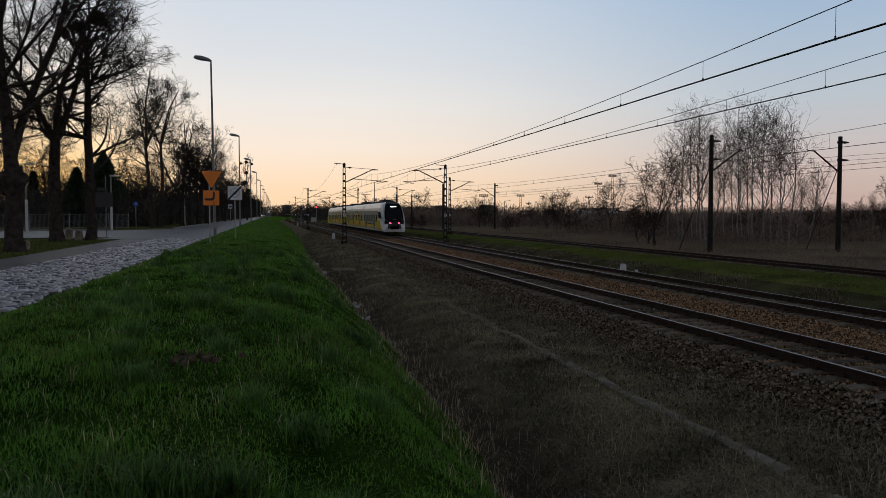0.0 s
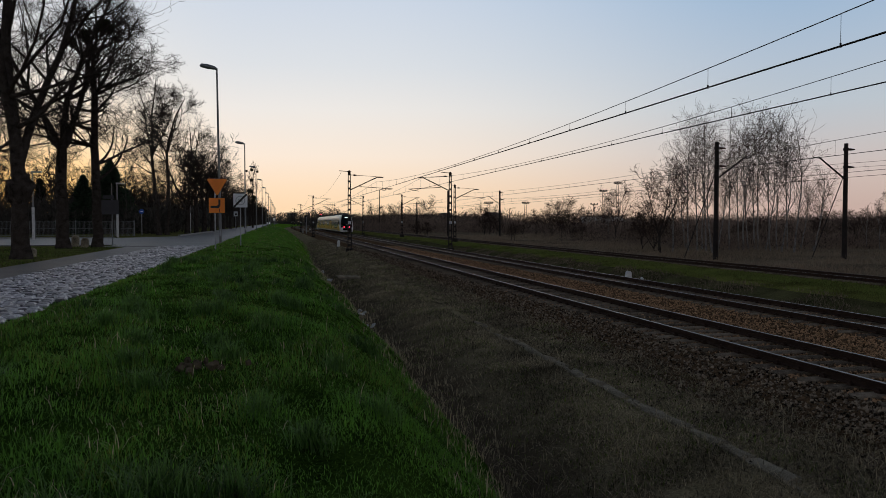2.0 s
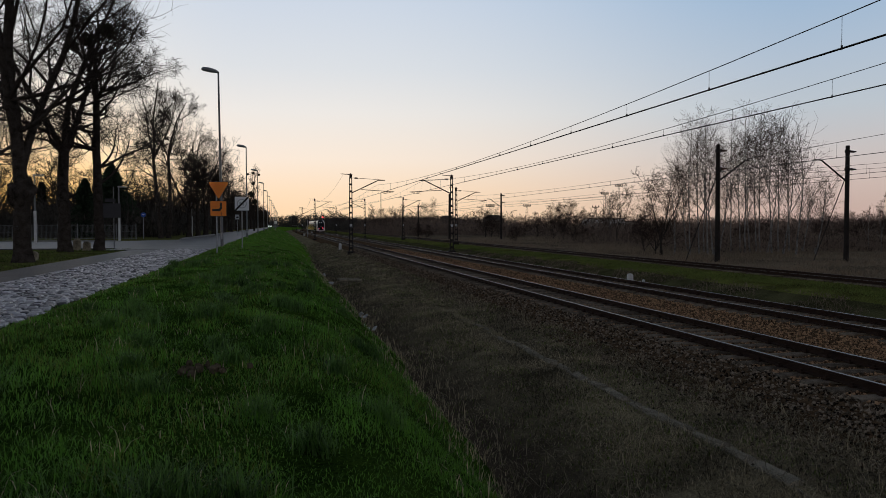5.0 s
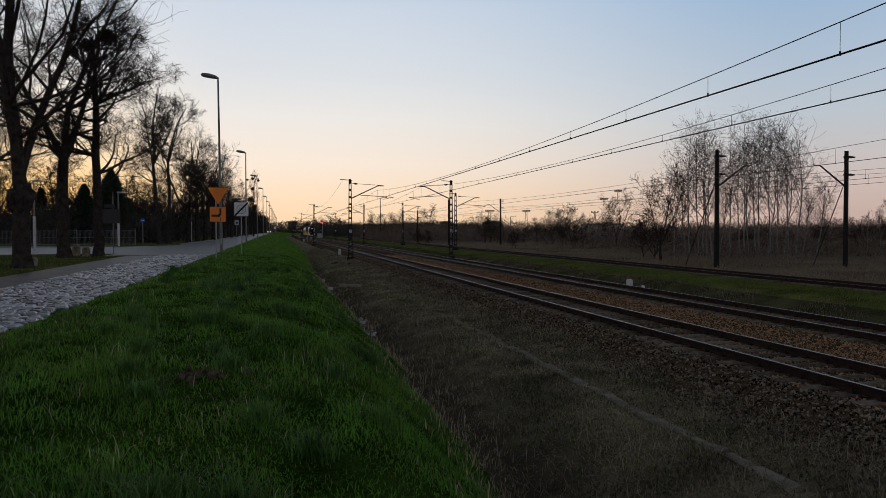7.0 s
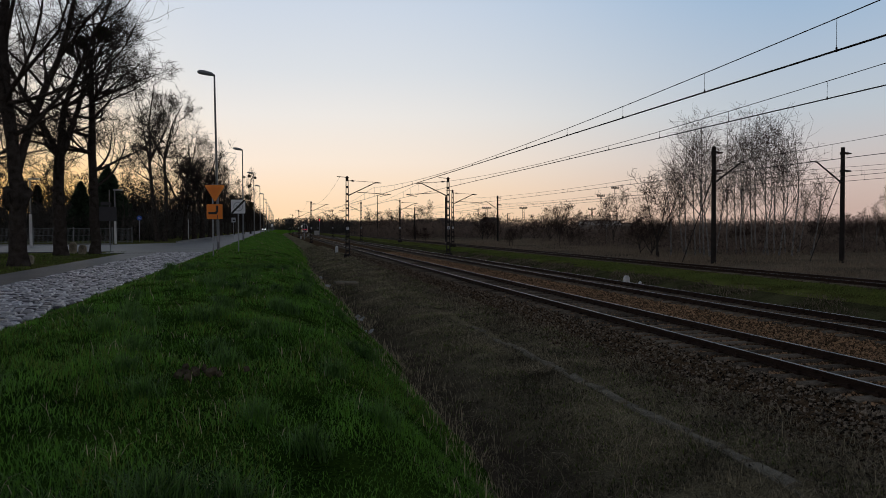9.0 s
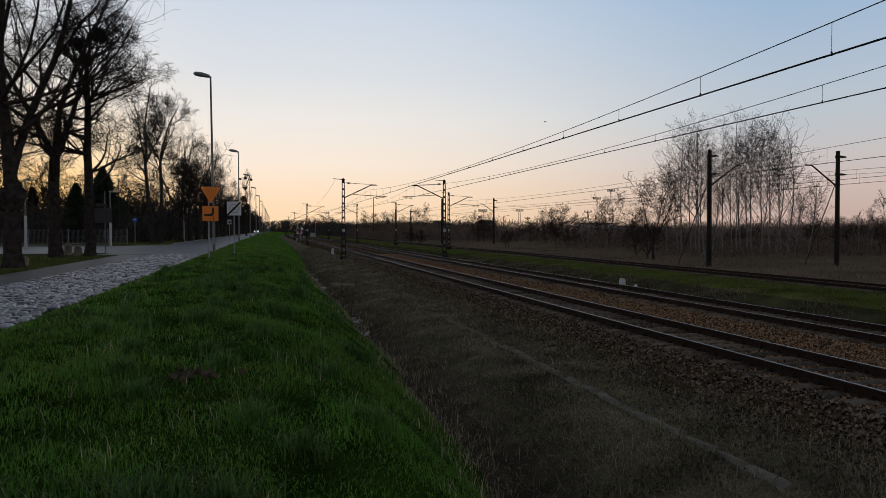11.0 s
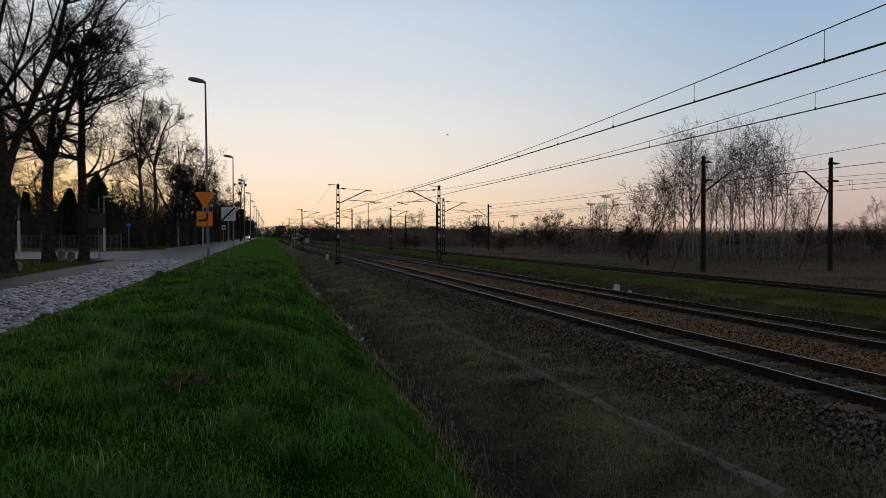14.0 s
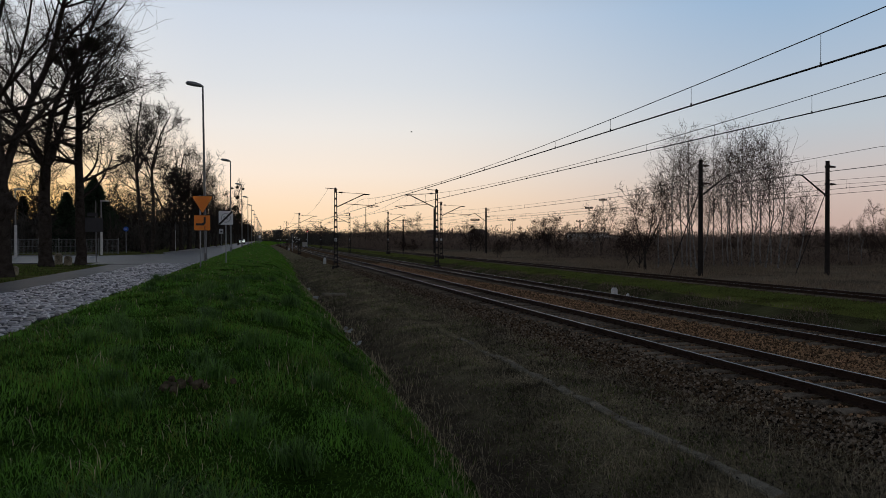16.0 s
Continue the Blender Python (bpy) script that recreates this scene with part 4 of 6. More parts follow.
def grow_broad(seed, height, r0, fork, leaders, laterals, low, reach, lat_ang=(55, 85), kids=(9, 6, 4), lift=0.07, wob=0.15, twig=0.010, lean=(0.0, 0.0), taper=0.75, thin=0.30):
    """A bare broad-crowned tree: a trunk that forks into leaders, arching side limbs, and twigs on all of them."""
    rng = random.Random(seed)
    thick, fine = [], []

    def turned(d, ang, az):
        u = d.orthogonal().normalized()
        v = d.cross(u)
        return (d * math.cos(ang) + (u * math.cos(az) + v * math.sin(az)) * math.sin(ang)).normalized()

    def limb(p, d, length, r, level, rise):
        n = (8, 5, 4, 3)[level]
        r1 = max(twig * 0.6, r * 0.28)
        nodes = []
        for i in range(n):
            a, b = r + (r1 - r) * i / n, r + (r1 - r) * (i + 1) / n
            k = wob * (0.6, 1.1, 1.4, 1.6)[level]
            d = (d + Vector((rng.gauss(0, k), rng.gauss(0, k), rng.gauss(0, k * 0.7) + rise))).normalized()
            q = p + d * (length / n)
            (thick if level < 1 else fine).append((*p, a, *q, b))
            p = q
            nodes.append((p.copy(), d.copy(), b))
        if level >= 3 or level >= len(kids):
            return nodes
        az = rng.uniform(0, 6.28)
        for k in range(kids[level]):
            u = 0.16 + 0.84 * (k + rng.random()) / kids[level]
            bp, bd, br = nodes[min(n - 1, int(u * n))]
            az += math.pi + rng.gauss(0, 0.7)
            ln = length * rng.uniform(0.34, 0.6) * (1.25 - 0.7 * u)
            limb(bp, turned(bd, radians(rng.uniform(32, 68)), az), max(ln, 0.35), max(twig, br * rng.uniform(0.4, 0.62)), level + 1, rise * 0.8)
        return nodes

    p, d = Vector((0, 0, -0.25)), Vector((lean[0], lean[1], 1)).normalized()
    trunk = []
    for i in range(9):
        q = p + Vector((d.x + rng.gauss(0, 0.04), d.y + rng.gauss(0, 0.04), 1)) * (fork / 9)
        thick.append((*p, r0 * (1 - (1 - taper) * i / 9), *q, r0 * (1 - (1 - taper) * (i + 1) / 9)))
        p = q
        trunk.append((p.copy(), d.copy(), r0 * (1 - (1 - taper) * (i + 1) / 9)))
    stems = list(trunk)
    for ang, az, k in leaders:
        stems += limb(p - Vector((0, 0, 0.1)), turned(Vector((0, 0, 1)), radians(ang), radians(az)), (height - fork) * k, r0 * taper * (0.95 if ang < 6 else 0.68), 0, lift * 0.8)
    stems = sorted((t for t in stems if t[0].z > low), key=lambda t: t[0].z)
    for k in range(laterals):
        aim = low + (height * 0.86 - low) * (k + rng.random()) / laterals
        bp, bd, br = rng.choice(sorted(stems, key=lambda t: abs(t[0].z - aim))[:3])
        u = bp.z / height
        limb(bp, turned(Vector((0, 0, 1)), radians(rng.uniform(*lat_ang)), rng.uniform(0, 6.28)), reach * rng.uniform(0.7, 1.1) * (1.25 - 0.75 * u), max(twig * 2, min(br * 0.6, r0 * thin)), 0, lift)
    return thick, fine


def broad_meshes(seed, bark="bark", twigs="twig", **k):
    thick, fine = grow_broad(seed, **k)
    x0, y0, z0, r, *rest = thick[0]
    thick.append((x0, y0, z0, r * 1.45, x0, y0, z0 + 0.8, r * 0.92))
    return segments_mesh("trunk", thick, 7, M[bark]), segments_mesh("crown", fine, 3, M[twigs])


def tree_meshes(seed, bark="bark", twigs="twig", flare=True, **k):
    thick, fine = grow(seed, **k)
    if flare:
        x0, y0, z0, r, *rest = thick[0]
        thick.append((x0, y0, z0, r * 1.55, x0, y0, z0 + 0.9, r * 0.9))
    return segments_mesh("trunk", thick, 7, M[bark]), segments_mesh("crown", fine, 3, M[twigs])


def tree(meshes, x, y, z, label, group, rz=0.0, scale=1.0, category="tree", name="bare_tree"):
    t = thing(name, label, category, pose(x, y, z, 0, 0, rz), group=group)
    t.scale = (scale, scale, scale)
    part("trunk", meshes[0], None, t)
    part("crown", meshes[1], None, t, "leafless branches and twigs")
    return t


YAW0 = 12.948


def spot(px, depth):
    """Ground place from a bearing of the opening view and a distance along its axis."""
    f = 784 / math.tan(radians(FOV / 2))
    xc, a = (px - 784) / f * depth, radians(YAW0)
    return xc * math.cos(a) + depth * math.sin(a), depth * math.cos(a) - xc * math.sin(a)


def mistletoe(px, py, depth, r):
    x, y = spot(px, depth)
    f = 784 / math.tan(radians(FOV / 2))
    z = EYE[2] + (380 - py) / f * depth
    rng = random.Random(int(px))
    segs = []
    for _ in range(420):
        d = Vector((rng.gauss(0, 1), rng.gauss(0, 1), rng.gauss(0, 1))).normalized()
        e = (d + Vector((rng.gauss(0, 1), rng.gauss(0, 1), rng.gauss(0, 1))) * 0.4).normalized()
        p, q = d * r * 0.5, d * r * 0.5 + e * r * rng.uniform(0.3, 0.6)
        segs.append((*(d * 0.05), 0.012, *p, 0.010))
        segs.append((*p, 0.020, *q, 0.014))
    tagged(new("mistletoe_ball", segments_mesh("mistletoe_ball", segs, 3, M["mistletoe"])), "round dark mistletoe clump in a bare tree", "mistletoe").matrix_basis = pose(x, y, z)


ROAD_TREES = "bare trees along the road"
# the big roadside trees
big = [broad_meshes(17, height=16.5, r0=0.36, fork=3.8, leaders=((20, 185, 0.9), (2, 20, 1.05), (14, 320, 0.8)), laterals=13, low=3.6, reach=4.4, kids=(9, 6, 4), twig=0.007, wob=0.17),
       broad_meshes(12, height=17.0, r0=0.36, fork=5.6, leaders=((8, 190, 1.0), (24, 10, 0.75), (14, 100, 0.9)), laterals=15, low=3.6, reach=4.0, kids=(9, 6, 4), twig=0.009, wob=0.17),
       broad_meshes(14, height=15.0, r0=0.30, fork=9.0, leaders=((4, 40, 0.9), (24, 0, 0.7), (28, 190, 0.7)), laterals=26, low=3.4, reach=4.6, lat_ang=(62, 95), kids=(9, 7, 4), twig=0.010, taper=0.6, wob=0.17)]
for px, depth, k, rz, lab in ((26, 29.5, 0, 0, "thick old bare tree with a burred trunk on the verge"), (101, 41, 1, 10, "tall bare tree with dark bark beside the cobbles"), (162, 43, 2, 0, "broad bare tree with mistletoe beside the cobbles"), (-75, 36, 1, 130, "tall bare roadside tree"), (-60, 47, 2, 200, "broad bare roadside tree")):
    x, y = spot(px, depth)
    tree(big[k], x, y, 1.0, lab, ROAD_TREES, rz)
# the swollen burr on the thick trunk
bm = bmesh.new()
bmesh.ops.create_icosphere(bm, subdivisions=4, radius=1.0)
for v in bm.verts:
    n = 1 + 0.4 * noise.noise(v.co * 1.9) + 0.22 * noise.noise(v.co * 5)
    v.co = Vector((v.co.x * 0.47, v.co.y * 0.45, v.co.z * 0.62)) * n
burr = part("burr", bm, M["bark"], None, smooth=True)
burr.location = (0.0, 0.0, 2.75)
burr.parent = [o for o in scene.objects if o.name == "bare_tree"][0]
burr["label"] = "swollen burr round the trunk"
mistletoe(181, 37, 43, 0.50)
mistletoe(145, 52, 43, 0.42)
mistletoe(122, 62, 44, 0.30)
slim = [broad_meshes(21, height=18.5, r0=0.27, fork=9.0, leaders=((4, 180, 0.95), (22, 0, 0.8), (20, 200, 0.8)), laterals=12, low=6.0, reach=4.4, lat_ang=(40, 75), twig=0.014, taper=0.6, lean=(-0.08, 0)),
        broad_meshes(22, height=17.0, r0=0.25, fork=9.5, leaders=((5, 20, 0.95), (24, 10, 0.8), (22, 160, 0.7)), laterals=12, low=5.0, reach=4.2, lat_ang=(40, 75), twig=0.014, taper=0.6)]
for px, depth, k, rz in ((272, 84, 0, 0), (286, 86, 1, 0)):
    x, y = spot(px, depth)
    tree(slim[k], x, y, 1.0, "slender tall bare tree on the verge by the junction", ROAD_TREES, rz)
mid = [broad_meshes(31, height=13.5, r0=0.36, fork=4.0, leaders=((10, 0, 1.0), (24, 120, 0.85), (22, 240, 0.9)), laterals=11, low=3.0, reach=4.0, lat_ang=(35, 75), kids=(8, 6, 4), twig=0.016),
       broad_meshes(32, height=14.0, r0=0.32, fork=4.6, leaders=((6, 0, 1.0), (26, 60, 0.85), (24, 200, 0.85)), laterals=11, low=3.2, reach=4.0, lat_ang=(35, 75), kids=(8, 6, 4), twig=0.016),
       broad_meshes(33, height=12.0, r0=0.38, fork=3.4, leaders=((14, 90, 1.0), (18, 270, 1.0), (30, 0, 0.8)), laterals=11, low=2.6, reach=3.8, lat_ang=(35, 75), kids=(8, 6, 4), twig=0.016)]
light = [broad_meshes(71 + i, height=11.0, r0=0.24, fork=3.0 + i, leaders=((8, 0, 1.0), (24, 120, 0.85), (26, 240, 0.85)), laterals=9, low=2.4, reach=3.8, lat_ang=(35, 80), kids=(7, 5, 3), twig=0.02) for i in range(2)]
for i, (px, depth, k) in enumerate(((-20, 92, 1.0), (18, 98, 0.85), (52, 104, 0.8), (82, 96, 0.95), (118, 106, 0.85), (152, 112, 0.9), (206, 104, 0.9), (226, 110, 0.8), (246, 104, 0.75), (268, 118, 0.8), (304, 116, 0.8))):
    x, y = spot(px, depth)
    tree(light[i % 2], x, y, 0.95, "bare garden tree behind the side street fence", "bare garden trees", 47 * i, k)
rng = random.Random(77)
row = [(322, 96, 0.95), (338, 100, 1.0), (352, 106, 0.98), (366, 112, 0.92), (372, 128, 0.9), (385, 140, 0.85), (398, 150, 0.8), (408, 165, 0.75), (425, 182, 0.8)]
for i, (px, depth, s) in enumerate(row):
    x, y = spot(px, depth)
    tree(mid[i % 3], x, y, 1.0, "bare roadside tree in the row along the road", ROAD_TREES, rng.uniform(0, 360), s)
for i in range(34):
    y = 190 + i * 12 + rng.uniform(-4, 4)
    tree(light[i % 2], -12.5 + road_shift(y) + rng.uniform(-1.5, 1), y, 1.0, "bare roadside tree in the row along the road", ROAD_TREES, rng.uniform(0, 360), rng.uniform(0.85, 1.12))
# slim tree hung with mistletoe further along
x, y = spot(438, 185)
tree(tree_meshes(41, height=13.5, r0=0.2, levels=3, fork=0.3, kids=(9, 6, 4), spread=40, up=0.35, twig=0.02), x, y, 1.0, "slim bare tree hung with mistletoe balls", ROAD_TREES)
for px, py, r in ((433, 325, 0.9), (440, 338, 0.8), (437, 306, 0.5), (437, 288, 0.4), (447, 291, 0.35), (428, 290, 0.3)):
    mistletoe(px, py, 185, r)

# birches by the dark poles
birch = [broad_meshes(50 + i, "birch", "birch_twig", height=h, r0=0.085, fork=h * 0.42, leaders=((2, 0, 0.95), (16, 90 * i, 0.8)), laterals=15, low=h * 0.26, reach=h * 0.36, lat_ang=(22, 42), kids=(7, 3), lift=0.03, wob=0.055, twig=0.011, lean=(ln, 0.02), taper=0.62, thin=0.36) for i, (h, ln) in enumerate(((13.6, 0.02), (12.8, 0.14), (13.2, -0.05), (9.5, -0.12), (8.0, 0.2)))]
rng = random.Random(8)
for i, (px, k) in enumerate(((1206, 3), (1211, 0), (1224, 2), (1235, 0), (1243, 2), (1252, 3), (1262, 4), (1282, 0), (1295, 2), (1303, 0), (1314, 3), (1326, 2), (1334, 0), (1343, 1), (1352, 2), (1364, 0), (1376, 1), (1384, 2), (1396, 1), (1408, 4), (1428, 4))):
    x, y = spot(px + rng.uniform(-3, 3), rng.uniform(68, 82))
    tree(birch[k], x, y, -0.4, "slender bare birch with pale bark in the scrub", "birch copse", rng.uniform(-25, 25), rng.uniform(0.9, 1.04), name="birch")
# lone trees and bushes on the far side
lone = [broad_meshes(61, "bark", "birch_twig", height=7.5, r0=0.12, fork=1.6, leaders=((12, 0, 0.9), (30, 120, 0.85), (32, 240, 0.85)), laterals=9, low=1.2, reach=2.8, lat_ang=(35, 75), kids=(7, 5, 3), twig=0.014),
        broad_meshes(62, "birch", "birch_twig", height=9.0, r0=0.09, fork=3.0, leaders=((3, 0, 0.95), (18, 90, 0.8)), laterals=11, low=2.0, reach=3.0, lat_ang=(24, 45), kids=(6, 3), lift=0.03, wob=0.07, twig=0.014),
        broad_meshes(63, "bark", "birch_twig", height=5.5, r0=0.11, fork=0.7, leaders=((15, 0, 0.9), (36, 90, 0.9), (38, 210, 0.9), (34, 320, 0.9)), laterals=7, low=0.6, reach=2.6, lat_ang=(40, 80), kids=(7, 5, 3), twig=0.014)]
for px, depth, k, s, rz in ((1158, 70, 0, 1.05, 0), (1148, 74, 2, 0.8, 40), (1128, 78, 2, 0.6, 90), (1182, 72, 1, 0.95, 120), (1080, 128, 0, 1.15, 10), (1068, 132, 1, 0.8, 60), (985, 150, 0, 0.95, 0), (968, 152, 2, 1.1, 70), (1002, 155, 2, 1.2, 150), (940, 165, 2, 0.9, 0), (848, 170, 0, 0.85, 220), (858, 172, 2, 1.0, 60), (745, 300, 0, 1.6, 0), (690, 240, 0, 1.1, 0), (672, 235, 2, 1.3, 60), (650, 260, 0, 1.15, 120), (720, 260, 2, 1.2, 20), (1522, 84, 1, 0.5, 0), (1545, 78, 1, 0.55, 120), (1500, 90, 2, 0.7, 0), (1450, 95, 0, 0.6, 77), (1560, 85, 0, 0.6, 140), (1600, 75, 2, 1.0, 170)):
    x, y = spot(px, depth)
    tree(lone[k], x, y, -0.4, "small bare tree in the trackside scrub", "scrub trees", rz, s)


for px, depth, k, s, rz in ((570, 420, 2, 1.0, 0), (580, 424, 0, 0.95, 60), (590, 430, 1, 0.9, 90), (598, 436, 2, 0.85, 150), (562, 440, 1, 0.8, 30)):
    x, y = spot(px, depth)
    tree(light[k % 2], x, y, -0.4, "bare tree in the dark clump beside the line", "scrub trees", rz, s)

rng = random.Random(91)
for i in range(46):
    x, y = spot(rng.uniform(650, 1600), rng.uniform(110, 210))
    tree(lone[(0, 2, 2)[i % 3]], x, y, -0.45, "low bare bush in the trackside scrub", "scrub bushes", rng.uniform(0, 360), rng.uniform(0.32, 0.55), category="bush", name="bush")

# ---- scrub and far woods: nobody could count them ----


def sticks(n, seed, area, hmin, hmax, r, name, label, material, lean=0.35, zfun=None, clump=0.02, segs=2, dens=None):
    rs = np.random.RandomState(seed)
    x0, x1, y0, y1 = area
    out = []
    made = 0
    while made < n:
        x, y = rs.uniform(x0, x1), rs.uniform(y0, y1)
        c = noise.noise((x * clump, y * clump, seed)) + 0.5 * noise.noise((x * clump * 4, y * clump * 4, seed))
        if c < rs.uniform(-0.5, 0.4):
            continue
        h = hmin + (hmax - hmin) * max(0.0, min(1.0, 0.5 + c)) * rs.uniform(0.5, 1.0)
        z = zfun(x, y) if zfun else -0.45
        for _ in range(5):
            p = np.array([x + rs.normal(0, 0.4), y + rs.normal(0, 0.4), z])
            d = np.array([rs.normal(0, lean), rs.normal(0, lean), 1.0])
            d /= np.linalg.norm(d)
            L = h * rs.uniform(0.55, 1.0)
            q = p + d * L * 0.55
            d2 = d + np.array([rs.normal(0, 0.3), rs.normal(0, 0.3), 0.1])
            q2 = q + d2 / np.linalg.norm(d2) * L * 0.45
            out.append((*p, r, *q, r * 0.7))
            out.append((*q, r * 0.7, *q2, r * 0.3))
            for _k in range(3):
                t = rs.uniform(0.3, 0.95)
                s = p + (q - p) * t if rs.rand() < 0.4 else q + (q2 - q) * t
                e = s + np.array([rs.normal(0, 0.5), rs.normal(0, 0.5), rs.uniform(0.2, 0.9)]) * L * 0.22
                out.append((*s, r * 0.55, *e, r * 0.25))
        made += 1
    ob = new(name, segments_mesh(name, out, 3, material))
    return tagged(ob, label, "scrub", kind="stuff")


sticks(520, 3, (40, 88, 62, 105), 0.7, 3.4, 0.015, "scrub", "brown leafless scrub thicket beside the sidings", M["scrub"], lean=0.9, clump=0.06)
sticks(900, 4, (50, 180, 120, 230), 0.8, 3.6, 0.024, "scrub", "brown leafless scrub belt behind the field", M["scrub"], lean=1.0, clump=0.03)
def thicket(n, seed, area, h0, h1, size, name, label, material, z0, clump):
    """Dense dark mass of small twig sprays with an uneven top."""
    rs = np.random.RandomState(seed)
    x0, x1, y0, y1 = area
    xs, ys = rs.uniform(x0, x1, n), rs.uniform(y0, y1, n)
    hs = np.array([h0 + (h1 - h0) * max(0.0, min(1.0, 0.45 + 0.9 * noise.noise((x * clump, y * clump, seed)) + 0.5 * noise.noise((x * clump * 5, y * clump * 5, seed)))) for x, y in zip(xs, ys)])
    c = np.stack([xs, ys, z0 + hs * rs.uniform(0, 1, n) ** 0.8], 1)
    d = rs.normal(0, 1, (n, 3))
    d[:, 2] = np.abs(d[:, 2]) + 0.4
    d /= np.linalg.norm(d, axis=1, keepdims=True)
    u = np.cross(d, rs.normal(0, 1, (n, 3)))
    u /= np.linalg.norm(u, axis=1, keepdims=True)
    s = size * rs.uniform(0.5, 1.3, (n, 1))
    v = np.stack([c - u * s * 0.13, c + u * s * 0.13, c + d * s * 1.3], 1).reshape(-1, 3)
    return tagged(new(name, quick_mesh(name, v, np.arange(3 * n).reshape(-1, 3), material)), label, "scrub", kind="stuff")


thicket(52000, 21, (-100, -13.5, 97, 112), 2.0, 5.0, 0.5, "hedge", "dark dense garden hedge behind the fence", M["hedge"], 0.9, 0.09)
thicket(60000, 22, (-40, -12, 115, 620), 4.0, 10.0, 0.8, "hedge", "dark hedge and undergrowth along the road", M["hedge"], 0.9, 0.05)
thicket(60000, 23, (50, 210, 165, 250), 0.4, 5.0, 0.5, "thicket", "dark brown thicket behind the field", M["scrub"], -0.5, 0.05)
thicket(60000, 24, (60, 420, 240, 400), 2.0, 8.6, 0.9, "thicket", "dark thicket along the horizon", M["far_wood"], -0.5, 0.03)
thicket(22000, 25, (20, 110, 330, 620), 3.0, 8.5, 1.2, "thicket", "dark thicket beside the railway line", M["hedge"], -0.5, 0.03)
thicket(20000, 26, (-160, 200, 690, 780), 6.0, 12.0, 2.0, "thicket", "dark wood closing the view", M["hedge"], -0.5, 0.02)
thicket(20000, 28, (27, 52, 185, 275), 1.0, 7.0, 0.55, "thicket", "brown leafless bushes beside the line", M["scrub"], -0.5, 0.06)
thicket(16000, 27, (42, 90, 66, 115), 0.3, 2.4, 0.32, "thicket", "low brown thicket between the birches", M["scrub"], -0.5, 0.09)
sticks(900, 5, (45, 420, 230, 420), 3.0, 7.2, 0.05, "far_woodland", "dark bare woodland along the horizon", M["far_wood"], clump=0.012)
sticks(700, 6, (24, 130, 300, 560), 3.0, 9.0, 0.08, "far_woodland", "dark bare woodland closing the railway line", M["hedge"], clump=0.012)
sticks(1000, 7, (-95, -14, 96, 170), 4.0, 8.0, 0.035, "far_woodland", "dark garden trees and hedges behind the fence", M["hedge"], clump=0.03, zfun=lambda x, y: 0.9)
sticks(700, 8, (-60, -12, 170, 520), 4.0, 8.0, 0.06, "far_woodland", "dark bare woodland along the road", M["hedge"], clump=0.02, zfun=lambda x, y: 0.9)
sticks(700, 9, (-80, 160, 640, 800), 6.0, 13.0, 0.14, "far_woodland", "dark woodland at the end of the line", M["hedge"], clump=0.01)


# ---- conifers behind the fence ----
def conifer(px, depth, h, w, seed, label, column=False):
    x, y = spot(px, depth)
    rng = random.Random(seed)
    t = thing("conifer", label, "conifer", pose(x, y, 0.95))
    part("trunk", tubed([(0, 0, -0.2), (0, 0, h * 0.9)], [0.14, 0.03], 6), M["bark"], t)
    verts, faces = [], []
    for i in range(5200):
        u = rng.random() ** 0.75
        a = rng.uniform(0, 2 * math.pi)
        bough = 0.8 + (0.2 if column else 0.7) * noise.noise((math.cos(a) * 1.6, math.sin(a) * 1.6, u * 6 + seed))
        out = rng.random() ** 0.5
        rad = w * ((1 - u) ** (0.35 if column else 0.8)) * out * bough
        c = Vector((math.cos(a) * rad, math.sin(a) * rad, 0.3 + u * (h - 0.3) - 0.18 * rad))
        s = rng.uniform(0.14, 0.34)
        d = Vector((math.cos(a), math.sin(a), rng.uniform(-0.5, 0.3))).normalized() * s
        side = d.cross(Vector((0, 0, 1))).normalized() * s * 0.5
        n = len(verts)
        verts += [tuple(c - d - side), tuple(c - d + side), tuple(c + d), tuple(c + Vector((0, 0, s * 0.5)))]
        faces += [(n, n + 1, n + 2), (n, n + 2, n + 3), (n + 1, n + 3, n + 2)]
    part("needles", mesh_of("needles", verts, faces, M["conifer"]), None, t, "dense dark green needles")


conifer(138, 92, 7.2, 3.6, 1, "dark spruce behind the fence")
conifer(186, 96, 9.4, 5.2, 2, "broad dark spruce behind the fence")
conifer(61, 96, 7.0, 0.8, 3, "columnar dark conifer behind the fence", True)
conifer(212, 100, 6.0, 3.0, 4, "dark spruce behind the fence")


# ---- signs ----
def plate(pts, t=0.012):
    """A flat plate in x and z, facing -y."""
    bm = bmesh.new()
    a = [bm.verts.new((x, 0, z)) for x, z in pts]
    b = [bm.verts.new((x, t, z)) for x, z in pts]
    n = len(pts)
    bm.faces.new(a)
    bm.faces.new(b[::-1])
    for i in range(n):
        bm.faces.new((a[i], a[(i + 1) % n], b[(i + 1) % n], b[i]))
    return bm


def rounded(w, h, r, cx=0.0, cz=0.0, k=4):
    out = []
    for sx, sz, a0 in ((1, -1, -90), (1, 1, 0), (-1, 1, 90), (-1, -1, 180)):
        for i in range(k + 1):
            a = radians(a0 + 90 * i / k)
            out.append((cx + sx * (w / 2 - r) + r * math.cos(a), cz + sz * (h / 2 - r) + r * math.sin(a)))
    return out


